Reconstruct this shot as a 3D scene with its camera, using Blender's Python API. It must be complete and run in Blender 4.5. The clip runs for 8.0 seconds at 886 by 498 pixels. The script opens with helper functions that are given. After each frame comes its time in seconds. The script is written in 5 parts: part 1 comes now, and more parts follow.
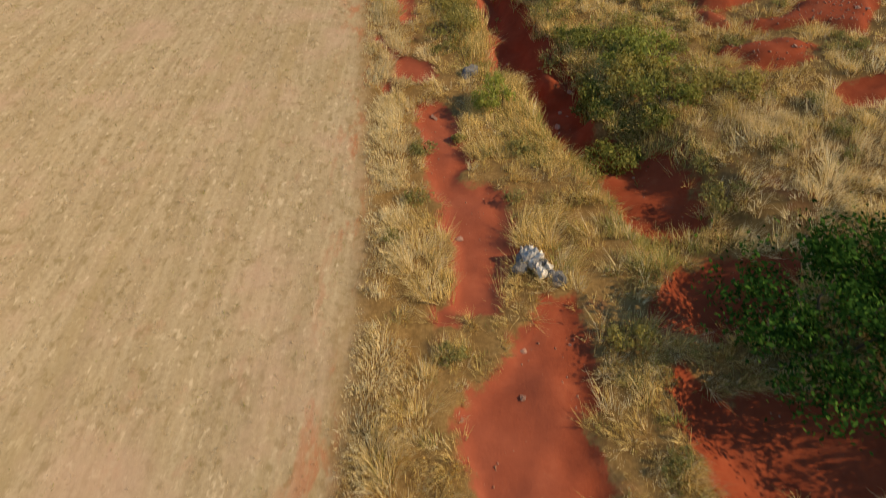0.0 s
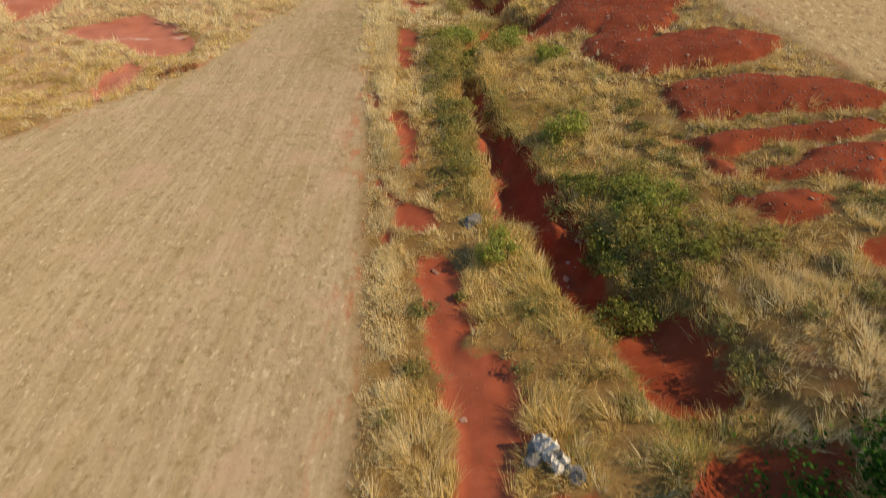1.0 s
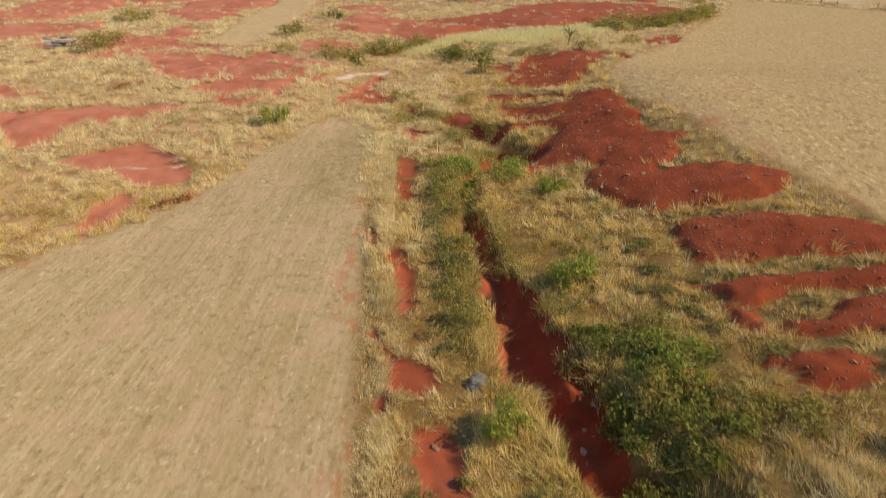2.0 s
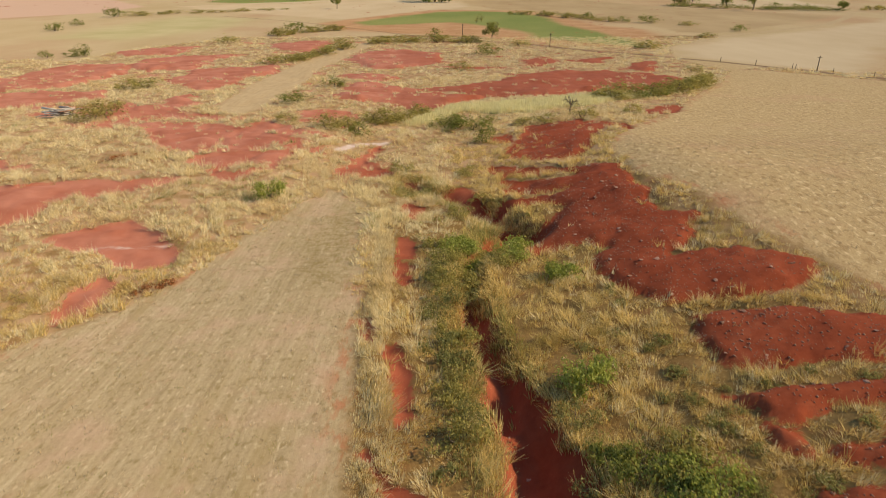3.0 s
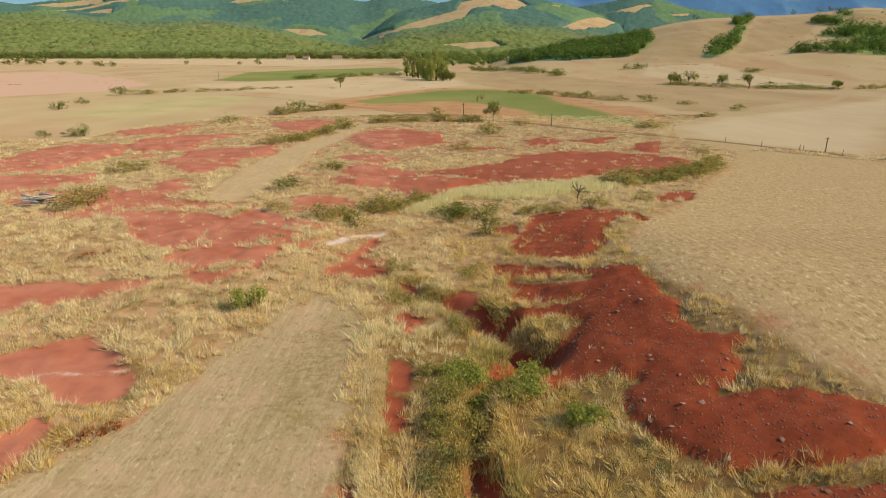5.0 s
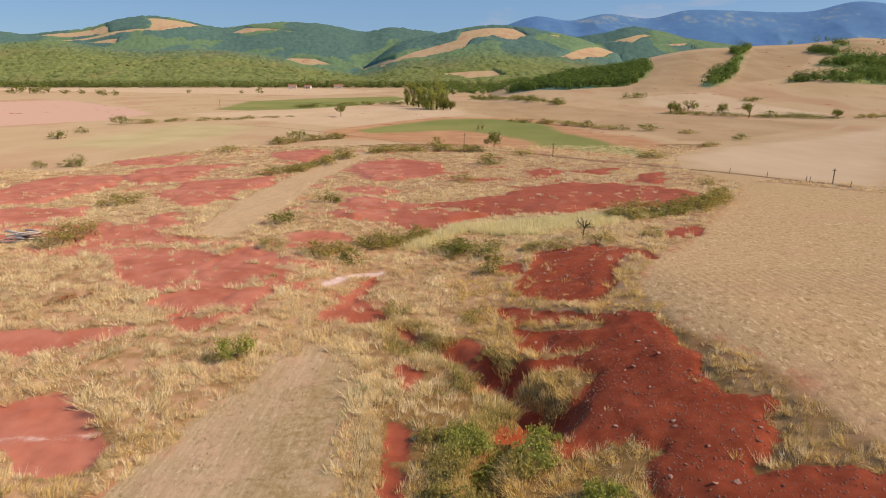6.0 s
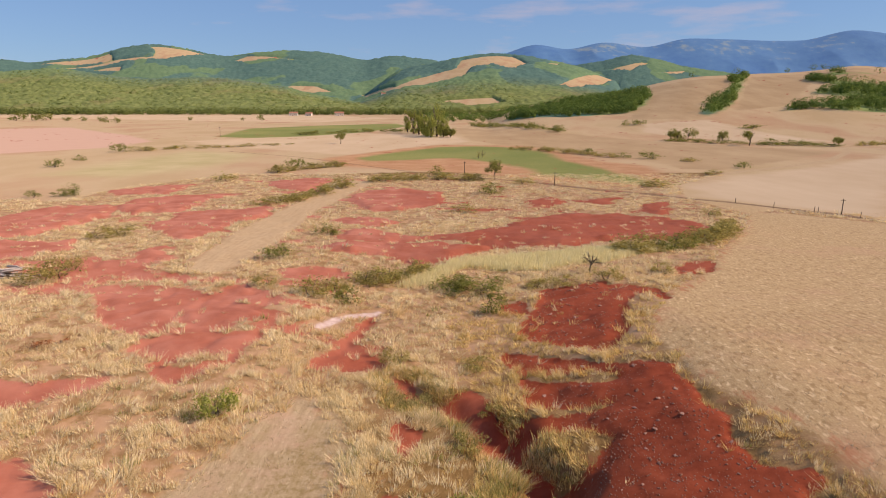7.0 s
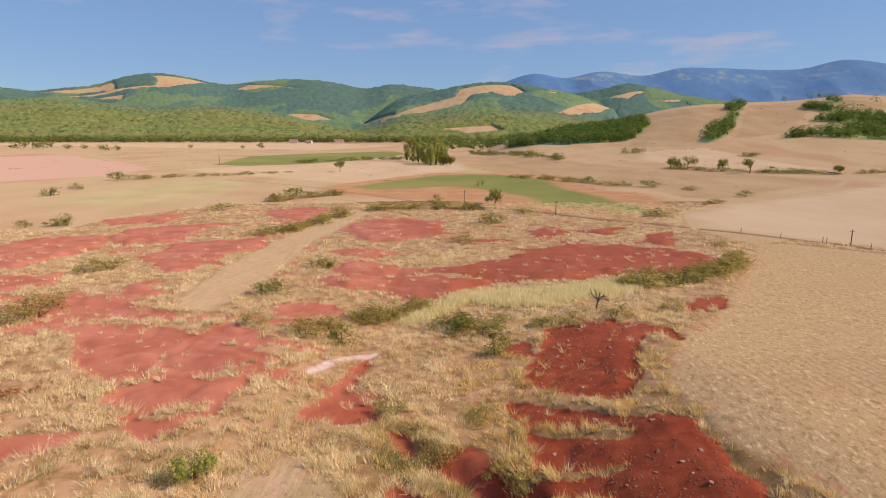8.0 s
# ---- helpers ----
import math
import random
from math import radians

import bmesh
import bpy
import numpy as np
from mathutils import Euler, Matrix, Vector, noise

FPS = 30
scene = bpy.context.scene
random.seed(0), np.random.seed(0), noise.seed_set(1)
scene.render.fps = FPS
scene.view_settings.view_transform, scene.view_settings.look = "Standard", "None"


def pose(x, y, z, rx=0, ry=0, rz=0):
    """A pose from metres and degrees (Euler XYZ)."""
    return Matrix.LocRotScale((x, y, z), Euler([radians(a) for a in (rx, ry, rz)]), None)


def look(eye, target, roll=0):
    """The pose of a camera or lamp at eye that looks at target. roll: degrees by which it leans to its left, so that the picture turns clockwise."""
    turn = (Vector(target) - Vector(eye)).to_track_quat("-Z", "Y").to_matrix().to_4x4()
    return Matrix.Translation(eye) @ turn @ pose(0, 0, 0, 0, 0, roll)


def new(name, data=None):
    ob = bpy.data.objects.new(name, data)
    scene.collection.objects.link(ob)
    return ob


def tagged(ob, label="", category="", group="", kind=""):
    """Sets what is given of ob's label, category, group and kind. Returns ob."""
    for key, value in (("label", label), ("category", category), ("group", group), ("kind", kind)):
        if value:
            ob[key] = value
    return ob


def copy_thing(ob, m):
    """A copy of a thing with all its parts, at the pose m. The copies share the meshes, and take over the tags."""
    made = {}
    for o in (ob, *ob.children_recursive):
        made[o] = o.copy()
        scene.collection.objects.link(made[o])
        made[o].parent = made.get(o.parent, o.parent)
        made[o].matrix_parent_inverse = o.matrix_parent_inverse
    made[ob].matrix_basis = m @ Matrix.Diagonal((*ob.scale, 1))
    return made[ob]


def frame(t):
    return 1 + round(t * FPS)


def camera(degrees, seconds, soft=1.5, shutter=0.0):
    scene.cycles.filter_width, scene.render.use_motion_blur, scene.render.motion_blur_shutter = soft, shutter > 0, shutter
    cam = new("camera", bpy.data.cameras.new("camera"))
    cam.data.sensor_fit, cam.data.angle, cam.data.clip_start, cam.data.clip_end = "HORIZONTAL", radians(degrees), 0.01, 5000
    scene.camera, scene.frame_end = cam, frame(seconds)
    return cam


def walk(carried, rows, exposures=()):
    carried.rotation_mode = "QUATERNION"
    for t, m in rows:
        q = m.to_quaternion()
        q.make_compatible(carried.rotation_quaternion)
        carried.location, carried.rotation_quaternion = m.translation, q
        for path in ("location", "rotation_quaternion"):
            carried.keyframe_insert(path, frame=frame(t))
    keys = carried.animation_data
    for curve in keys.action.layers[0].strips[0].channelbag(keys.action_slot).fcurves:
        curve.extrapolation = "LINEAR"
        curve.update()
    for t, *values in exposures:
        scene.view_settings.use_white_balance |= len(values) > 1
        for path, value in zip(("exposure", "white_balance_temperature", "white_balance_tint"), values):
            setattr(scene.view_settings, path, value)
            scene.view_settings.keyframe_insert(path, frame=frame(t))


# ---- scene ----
cam = camera(70.0, 8.0, 0.9, 0.4)
PATH = [
    (0, (-0.017, 0.133, 14.697), (-0.017, 1.473, 13.212), -0.2),
    (0.5, (-0.023, 1.415, 14.829), (-0.024, 2.866, 13.452), -0.1),
    (1, (-0.017, 2.82, 14.977), (-0.021, 4.384, 13.73), -0.2),
    (1.5, (-0.096, 4.228, 15.146), (-0.095, 5.887, 14.029), -0.1),
    (2, (-0.086, 5.807, 15.373), (-0.087, 7.553, 14.398), -0.1),
    (2.2, (-0.087, 6.421, 15.434), (-0.088, 8.195, 14.51), -0.1),
    (3.5, (-0.133, 10.465, 15.988), (-0.134, 12.31, 15.216), -0.0),
    (4, (-0.149, 12.102, 16.191), (-0.151, 13.968, 15.472), -0.0),
    (4.5, (-0.122, 13.748, 16.369), (-0.125, 15.635, 15.704), 0.0),
    (5, (-0.089, 15.41, 16.55), (-0.093, 17.316, 15.943), -0.0),
    (6.5, (-0.192, 20.47, 17.168), (-0.197, 22.409, 16.678), 0.0),
    (7, (-0.222, 22.281, 17.379), (-0.227, 24.23, 16.931), 0.0),
    (7.5, (-0.309, 23.97, 17.531), (-0.311, 25.927, 17.121), -0.0),
    (8, (-0.288, 25.756, 17.705), (-0.291, 27.722, 17.339), -0.0),
]
EXPOSURES = [(0, -0.12, 8700, 14), (2, -0.05, 8200, 10), (3.5, -0.06, 8200, 9), (5.1, -0.05, 8050, 6), (6.4, 0.03, 7650, 29), (8, 0.06, 7750, 28)]
walk(cam, [(t, look(eye, target, roll)) for t, eye, target, roll in PATH], EXPOSURES)

# ---------------------------------------------------------------- light
SUN_ELEVATION, SUN_HEADING = radians(38), radians(99)      # heading: clockwise from straight ahead
world = bpy.data.worlds.new("sky")
scene.world = world
world.use_nodes = True
wn, wl = world.node_tree.nodes, world.node_tree.links
wn.clear()
sky = wn.new("ShaderNodeTexSky")
sky.sky_type, sky.sun_disc = "NISHITA", False
sky.sun_elevation, sky.sun_rotation = SUN_ELEVATION, SUN_HEADING
sky.altitude, sky.air_density, sky.dust_density, sky.ozone_density = 500, 1.0, 0.25, 3.0
sky_out = wn.new("ShaderNodeOutputWorld")
sky_back = wn.new("ShaderNodeBackground")
sky_back.inputs["Strength"].default_value = 0.1
deep = wn.new("ShaderNodeMix")                    # a clear, deep blue air
deep.data_type, deep.blend_type = "RGBA", "MULTIPLY"
deep.inputs[0].default_value, deep.inputs[7].default_value = 1.0, (0.60, 0.88, 1.04, 1)
where, spread, wisps = wn.new("ShaderNodeTexCoord"), wn.new("ShaderNodeMapping"), wn.new("ShaderNodeTexNoise")
spread.inputs["Scale"].default_value = (2.2, 2.2, 11.0)
wisps.inputs["Scale"].default_value, wisps.inputs["Detail"].default_value, wisps.inputs["Roughness"].default_value = 2.3, 6.0, 0.55
thin, veil = wn.new("ShaderNodeMapRange"), wn.new("ShaderNodeMix")
thin.inputs["From Min"].default_value, thin.inputs["From Max"].default_value, thin.inputs["To Max"].default_value = 0.54, 0.78, 0.55
veil.data_type = "RGBA"
veil.inputs[7].default_value = (6.0, 5.4, 5.6, 1)
wl.new(where.outputs["Generated"], spread.inputs["Vector"])
wl.new(spread.outputs[0], wisps.inputs["Vector"])
wl.new(wisps.outputs["Fac"], thin.inputs["Value"])
even = wn.new("ShaderNodeMix")                    # the same blue down to the hills
even.data_type = "RGBA"
even.inputs[0].default_value, even.inputs[7].default_value = 0.5, (1.6, 3.65, 7.2, 1)
wl.new(sky.outputs[0], deep.inputs[6])
wl.new(deep.outputs[2], even.inputs[6])
wl.new(thin.outputs[0], veil.inputs[0])
wl.new(even.outputs[2], veil.inputs[6])
wl.new(veil.outputs[2], sky_back.inputs["Color"])
wl.new(sky_back.outputs[0], sky_out.inputs["Surface"])
sun = new("sun", bpy.data.lights.new("sun", "SUN"))
sun.data.energy, sun.data.angle, sun.data.color = 4.4, radians(0.6), (1.0, 0.88, 0.70)
sun_from = Vector((math.sin(SUN_HEADING) * math.cos(SUN_ELEVATION), math.cos(SUN_HEADING) * math.cos(SUN_ELEVATION), math.sin(SUN_ELEVATION)))
sun.matrix_world = look(sun_from * 400 + Vector((0, 60, 0)), (0, 60, 0))


# ---------------------------------------------------------------- materials
class Nodes:
    """A small helper for node materials."""

    def __init__(self, name):
        self.mat = bpy.data.materials.new(name)
        self.mat.use_nodes = True
        self.t = self.mat.node_tree
        self.t.nodes.clear()
        self.out = self.add("ShaderNodeOutputMaterial")

    def add(self, kind, **props):
        n = self.t.nodes.new(kind)
        for k, v in props.items():
            n.inputs[k].default_value = v
        return n

    def join(self, a, b):
        self.t.links.new(a, b)

    def attr(self, name):
        n = self.add("ShaderNodeAttribute")
        n.attribute_name = name
        return n.outputs["Fac"]

    def place(self, scale=(1, 1, 1), turn=0.0):
        c, m = self.add("ShaderNodeTexCoord"), self.add("ShaderNodeMapping")
        m.inputs["Scale"].default_value = scale
        if turn:
            r = self.add("ShaderNodeVectorRotate")
            r.rotation_type = "Z_AXIS"
            r.inputs["Angle"].default_value = turn
            self.join(c.outputs["Object"], r.inputs["Vector"])
            self.join(r.outputs[0], m.inputs["Vector"])
            return m.outputs[0]
        self.join(c.outputs["Object"], m.inputs["Vector"])
        return m.outputs[0]

    def noise(self, scale, detail=4.0, rough=0.6, stretch=(1, 1, 1), turn=0.0):
        n = self.add("ShaderNodeTexNoise", Scale=scale, Detail=detail, Roughness=rough)
        self.join(self.place(stretch, turn), n.inputs["Vector"])
        return n.outputs["Fac"]

    def math(self, op, a, b=0.0, c=0.0):
        n = self.add("ShaderNodeMath")
        n.operation = op
        for i, v in enumerate((a, b, c)):
            if isinstance(v, (int, float)):
                n.inputs[i].default_value = v
            else:
                self.join(v, n.inputs[i])
        return n.outputs[0]

    def step(self, v, lo, hi, a=0.0, b=1.0):
        n = self.add("ShaderNodeMapRange")
        n.interpolation_type = "SMOOTHSTEP"
        self.join(v, n.inputs["Value"])
        for k, q in zip(("From Min", "From Max", "To Min", "To Max"), (lo, hi, a, b)):
            n.inputs[k].default_value = q
        return n.outputs[0]

    def ramp(self, v, *stops):
        n = self.add("ShaderNodeValToRGB")
        e = n.color_ramp.elements
        while len(e) < len(stops):
            e.new(0.5)
        for k, (p, c) in zip(e, stops):
            k.position, k.color = p, (*c, 1)
        self.join(v, n.inputs[0])
        return n.outputs[0]

    def mix(self, f, a, b, blend="MIX"):
        n = self.add("ShaderNodeMix")
        n.data_type, n.blend_type = "RGBA", blend
        for sock, v in ((n.inputs[0], f), (n.inputs[6], a), (n.inputs[7], b)):
            if isinstance(v, tuple):
                sock.default_value = (*v, 1)
            elif isinstance(v, (int, float)):
                sock.default_value = v
            else:
                self.join(v, sock)
        return n.outputs[2]

    def surface(self, colour, rough=0.9, bump=None, strength=0.3, distance=0.05, spec=0.2):
        p = self.add("ShaderNodeBsdfPrincipled", Roughness=rough)
        p.inputs["Diffuse Roughness"].default_value = 0.3
        p.inputs["Specular IOR Level"].default_value = spec
        if isinstance(colour, tuple):
            p.inputs["Base Color"].default_value = (*colour, 1)
        else:
            self.join(colour, p.inputs["Base Color"])
        if bump is not None:
            b = self.add("ShaderNodeBump", Strength=strength, Distance=distance)
            self.join(bump, b.inputs["Height"])
            self.join(b.outputs[0], p.inputs["Normal"])
        self.join(p.outputs[0], self.out.inputs["Surface"])
        return self.mat


def island(n):
    return n.add("ShaderNodeNewGeometry").outputs["Random Per Island"]


def foliage(name, dark, mid, light, see_through=0.35, patchy=0.35, tint=None, tuft=0.0):
    """Leaves or blades: each one its own tone, with light passing through."""
    n = Nodes(name)
    tone = n.math("ADD", n.math("MULTIPLY", island(n), 1 - patchy), n.math("MULTIPLY", n.noise(0.35, 3), patchy))
    if tuft:
        tone = n.math("ADD", tone, n.math("MULTIPLY", n.math("SUBTRACT", n.noise(1.7, 3, 0.6), 0.5), tuft))
    col = n.ramp(tone, (0.12, dark), (0.5, mid), (0.88, light))
    rnd = n.add("ShaderNodeObjectInfo").outputs["Random"]
    col = n.mix(n.math("MULTIPLY", rnd, 0.3), col, mid)
    if tint:
        col = n.mix(n.step(n.noise(0.16, 5, 0.65), 0.48, 0.68, 0, 0.7), col, tint)
    d = n.add("ShaderNodeBsdfDiffuse")
    s = n.add("ShaderNodeBsdfTranslucent")
    m = n.add("ShaderNodeMixShader")
    m.inputs[0].default_value = see_through
    n.join(col, d.inputs["Color"])
    n.join(col, s.inputs["Color"])
    n.join(d.outputs[0], m.inputs[1])
    n.join(s.outputs[0], m.inputs[2])
    n.join(m.outputs[0], n.out.inputs["Surface"])
    return n.mat


def ground_material():
    n = Nodes("ground")
    fine, mid, broad = n.noise(9.0, 6, 0.7), n.noise(1.3, 5, 0.65), n.noise(0.12, 4)
    huge = n.noise(0.012, 4)
    # dry litter between the grass
    litter = n.ramp(n.math("ADD", n.math("MULTIPLY", fine, 0.6), n.math("MULTIPLY", mid, 0.4)),
                    (0.3, (0.11, 0.063, 0.022)), (0.5, (0.25, 0.148, 0.055)), (0.7, (0.40, 0.26, 0.105)))
    litter = n.mix(n.step(broad, 0.5, 0.72, 0, 0.4), litter, (0.20, 0.145, 0.055))
    litter = n.mix(n.step(n.noise(0.5, 4), 0.58, 0.7, 0, 0.55), litter, (0.28, 0.11, 0.055))
    # bare red clay
    clay = n.ramp(n.math("ADD", n.math("MULTIPLY", mid, 0.6), n.math("MULTIPLY", broad, 0.4)),
                  (0.32, (0.225, 0.042, 0.018)), (0.55, (0.335, 0.072, 0.032)), (0.75, (0.44, 0.125, 0.062)))
    clay = n.mix(n.step(n.noise(26.0, 3), 0.66, 0.74, 0, 0.35), clay, (0.42, 0.22, 0.15))
    # paler, chalky clay, with distance haze put into the same tint
    clay = n.mix(n.math("MULTIPLY", n.attr("chalk_haze"), n.step(n.noise(0.25, 4), 0.3, 0.7, 0.5, 1.0)), clay, (0.51, 0.205, 0.14))
    # stubble with drill rows
    row = n.add("ShaderNodeTexWave", Scale=1.1, Distortion=2.2, Detail=3.0)
    row.inputs["Detail Scale"].default_value = 0.6
    n.join(n.place((1, 0.12, 1)), row.inputs["Vector"])
    streak = n.noise(2.4, 5, 0.65, (1, 0.07, 1))
    straw = n.ramp(n.math("ADD", n.math("MULTIPLY", fine, 0.5), n.math("MULTIPLY", streak, 0.5)),
                   (0.3, (0.31, 0.225, 0.125)), (0.5, (0.455, 0.345, 0.205)), (0.7, (0.57, 0.455, 0.295)))
    straw = n.mix(n.math("MULTIPLY", row.outputs["Fac"], 0.14), straw, (0.26, 0.175, 0.09))
    straw = n.mix(n.step(n.noise(3.6, 4, 0.6, (1, 0.6, 1)), 0.52, 0.68, 0, 0.7), straw, (0.28, 0.205, 0.095))
    straw = n.mix(n.step(n.noise(4.6, 4, 0.6, (1, 0.5, 1)), 0.58, 0.70, 0, 0.5), straw, (0.74, 0.60, 0.40))
    straw = n.mix(n.step(n.noise(0.9, 3, 0.6, (1, 0.03, 1)), 0.52, 0.72, 0, 0.4), straw, (0.36, 0.26, 0.12))
    straw = n.mix(n.step(n.noise(0.3, 5), 0.48, 0.7, 0, 0.5), straw, (0.56, 0.37, 0.26))
    straw = n.mix(n.step(n.noise(1.1, 5, 0.7, (1, 0.7, 1)), 0.56, 0.72, 0, 0.35), straw, (0.50, 0.28, 0.18))
    straw = n.mix(n.math("MULTIPLY", n.step(n.attr("worn"), -0.8, 2.0), n.step(n.noise(1.7, 5, 0.75), 0.44, 0.62, 0.15, 0.8)), straw, (0.27, 0.195, 0.08))
    # the other field: combed by the harvester, its rows bending where it turned
    combed = n.ramp(fine, (0.36, (0.43, 0.285, 0.135)), (0.5, (0.525, 0.365, 0.185)), (0.64, (0.61, 0.445, 0.245)))
    combed = n.mix(n.step(n.noise(2.6, 4, 0.65, (1, 0.4, 1), 0.12), 0.52, 0.62, 0, 0.72), combed, (0.34, 0.215, 0.098))
    combed = n.mix(n.step(n.noise(3.3, 4, 0.65, (1, 0.4, 1), 0.12), 0.54, 0.65, 0, 0.8), combed, (0.76, 0.58, 0.335))
    combed = n.mix(n.step(n.noise(0.11, 4), 0.5, 0.68, 0, 0.45), combed, (0.55, 0.34, 0.2))
    bent = n.add("ShaderNodeTexWave", Scale=0.40, Distortion=1.2, Detail=0.0)
    bent.inputs["Detail Scale"].default_value = 0.10
    n.join(n.place((1, 0.15, 1), 0.10), bent.inputs["Vector"])
    combed = n.mix(n.math("MULTIPLY", n.step(n.attr("swath"), -0.5, 2.5, 0, 0.28), n.step(bent.outputs["Fac"], 0.5, 0.95)), combed, (0.30, 0.19, 0.09))
    straw = n.mix(n.attr("east"), straw, combed)
    # red soil showing along the field's edge, paler ground far out
    rim = n.math("MULTIPLY", n.step(n.attr("field"), 1.7, 0.2), n.step(n.noise(0.8, 5, 0.7, (1, 0.35, 1)), 0.5, 0.62, 0, 0.75))
    straw = n.mix(n.math("MULTIPLY", rim, n.math("SUBTRACT", 1.0, n.attr("far"))), straw, (0.46, 0.17, 0.085))
    chaff = n.ramp(n.noise(0.02, 5, 0.55, (1, 0.5, 1)), (0.35, (0.47, 0.34, 0.18)), (0.5, (0.53, 0.395, 0.23)), (0.65, (0.47, 0.29, 0.165)))
    straw = n.mix(n.math("MULTIPLY", n.attr("far"), 0.8), straw, chaff)
    litter = n.mix(n.math("MULTIPLY", n.attr("waste"), n.step(n.noise(0.6, 5, 0.65), 0.38, 0.6, 0.15, 0.75)), litter, (0.55, 0.35, 0.21))
    green = n.ramp(n.math("ADD", n.math("MULTIPLY", mid, 0.4), n.math("MULTIPLY", huge, 0.6)),
                   (0.35, (0.15, 0.20, 0.05)), (0.65, (0.31, 0.30, 0.10)))
    earth = n.ramp(n.math("ADD", n.math("MULTIPLY", mid, 0.4), n.math("MULTIPLY", broad, 0.6)),
                   (0.35, (0.42, 0.21, 0.10)), (0.65, (0.56, 0.34, 0.18)))
    earth = n.mix(n.attr("dusty"), earth, (0.60, 0.40, 0.30))
    dust = n.ramp(n.math("ADD", n.math("MULTIPLY", mid, 0.5), n.math("MULTIPLY", streak, 0.5)),
                  (0.35, (0.43, 0.30, 0.165)), (0.65, (0.57, 0.42, 0.25)))
    lush = n.ramp(mid, (0.3, (0.30, 0.25, 0.07)), (0.7, (0.48, 0.40, 0.14)))
    floor = n.ramp(n.noise(0.05, 6, 0.7), (0.35, (0.19, 0.26, 0.085)), (0.65, (0.30, 0.37, 0.13)))
    # teal floor of the pine stands, with distance haze mixed into the green
    canopy = n.ramp(n.noise(0.03, 6, 0.7), (0.35, (0.09, 0.20, 0.14)), (0.65, (0.14, 0.26, 0.17)))
    floor = n.mix(n.step(n.noise(0.0022, 5, 0.6), 0.50, 0.54), floor, canopy)
    dull = n.ramp(n.noise(0.05, 5, 0.6, (1, 0.4, 1)), (0.3, (0.40, 0.27, 0.14)), (0.7, (0.50, 0.36, 0.20)))
    cream = n.ramp(n.noise(0.04, 5, 0.6, (1, 0.4, 1)), (0.3, (0.53, 0.39, 0.235)), (0.7, (0.62, 0.48, 0.31)))
    fallow = n.ramp(n.noise(0.06, 5, 0.6), (0.3, (0.42, 0.36, 0.17)), (0.7, (0.54, 0.45, 0.25)))
    pale = n.ramp(mid, (0.35, (0.52, 0.36, 0.30)), (0.65, (0.70, 0.58, 0.52)))
    # darker brown strip that follows the field road
    road_strip = n.ramp(mid, (0.35, (0.14, 0.085, 0.05)), (0.65, (0.26, 0.16, 0.09)))
    ragged = n.math("MULTIPLY", n.math("SUBTRACT", n.noise(2.2, 5, 0.7), 0.5), 1.1)
    wide = n.math("MULTIPLY", n.math("SUBTRACT", n.noise(0.06, 4, 0.6), 0.5), 16.0)
    narrow = n.math("MULTIPLY", n.math("SUBTRACT", n.noise(0.12, 5, 0.65, (1, 0.4, 1)), 0.5), 9.0)
    col = litter
    for name, what, edge, wob in (("field", straw, 0.6, ragged), ("dust", dust, 0.8, ragged), ("lush", lush, 0.8, ragged),
                                  ("tan", dull, 3.0, wide), ("cream", cream, 5.0, wide), ("fallow", fallow, 12.0, wide), ("earth", earth, 4.0, narrow), ("green", green, 4.0, narrow), ("wood", floor, 4.0, wide),
                                  ("bare", clay, 0.14, ragged), ("road_strip", road_strip, 0.7, ragged), ("pale", pale, 0.3, ragged)):
        col = n.mix(n.step(n.math("ADD", n.attr(name), wob), -edge, edge), col, what)
    relief = n.math("ADD", n.math("MULTIPLY", fine, 0.35), n.math("MULTIPLY", mid, n.math("SUBTRACT", 0.65, n.math("MULTIPLY", n.attr("east"), n.step(n.attr("field"), 0.0, 1.0, 0, 0.5)))))
    return n.surface(col, 0.95, relief, 0.35, 0.10, 0.1)


GROUND = ground_material()
STRAW = foliage("dry_grass", (0.40, 0.275, 0.09), (0.82, 0.61, 0.24), (0.96, 0.79, 0.42), 0.28, 0.3, (0.52, 0.39, 0.135), 0.8)
BLEACHED = foliage("bleached_grass", (0.56, 0.42, 0.20), (0.92, 0.77, 0.45), (0.98, 0.91, 0.66), 0.34, 0.35, (0.78, 0.60, 0.32), 0.6)
STUBBLE = foliage("stubble", (0.38, 0.28, 0.16), (0.60, 0.46, 0.28), (0.77, 0.63, 0.43), 0.4, 0.4)
LUSH = foliage("lush_grass", (0.62, 0.55, 0.26), (0.84, 0.77, 0.45), (0.96, 0.91, 0.64), 0.45, 0.5)
HERB = foliage("green_herb", (0.20, 0.21, 0.065), (0.38, 0.37, 0.12), (0.58, 0.53, 0.21), 0.42, 0.45)
LEAF_DARK = foliage("dark_leaves", (0.008, 0.030, 0.006), (0.030, 0.090, 0.016), (0.11, 0.24, 0.045), 0.3, 0.25, None, 1.5)
LEAF_GREY = foliage("grey_herb_leaves", (0.15, 0.14, 0.045), (0.29, 0.27, 0.095), (0.46, 0.43, 0.18), 0.4)
LEAF_MID = foliage("green_leaves", (0.10, 0.12, 0.03), (0.26, 0.275, 0.07), (0.48, 0.46, 0.15), 0.45, 0.35, (0.38, 0.33, 0.11), 0.5)
LEAF_LIGHT = foliage("yellow_green_leaves", (0.22, 0.25, 0.05), (0.38, 0.41, 0.10), (0.54, 0.56, 0.18), 0.5)
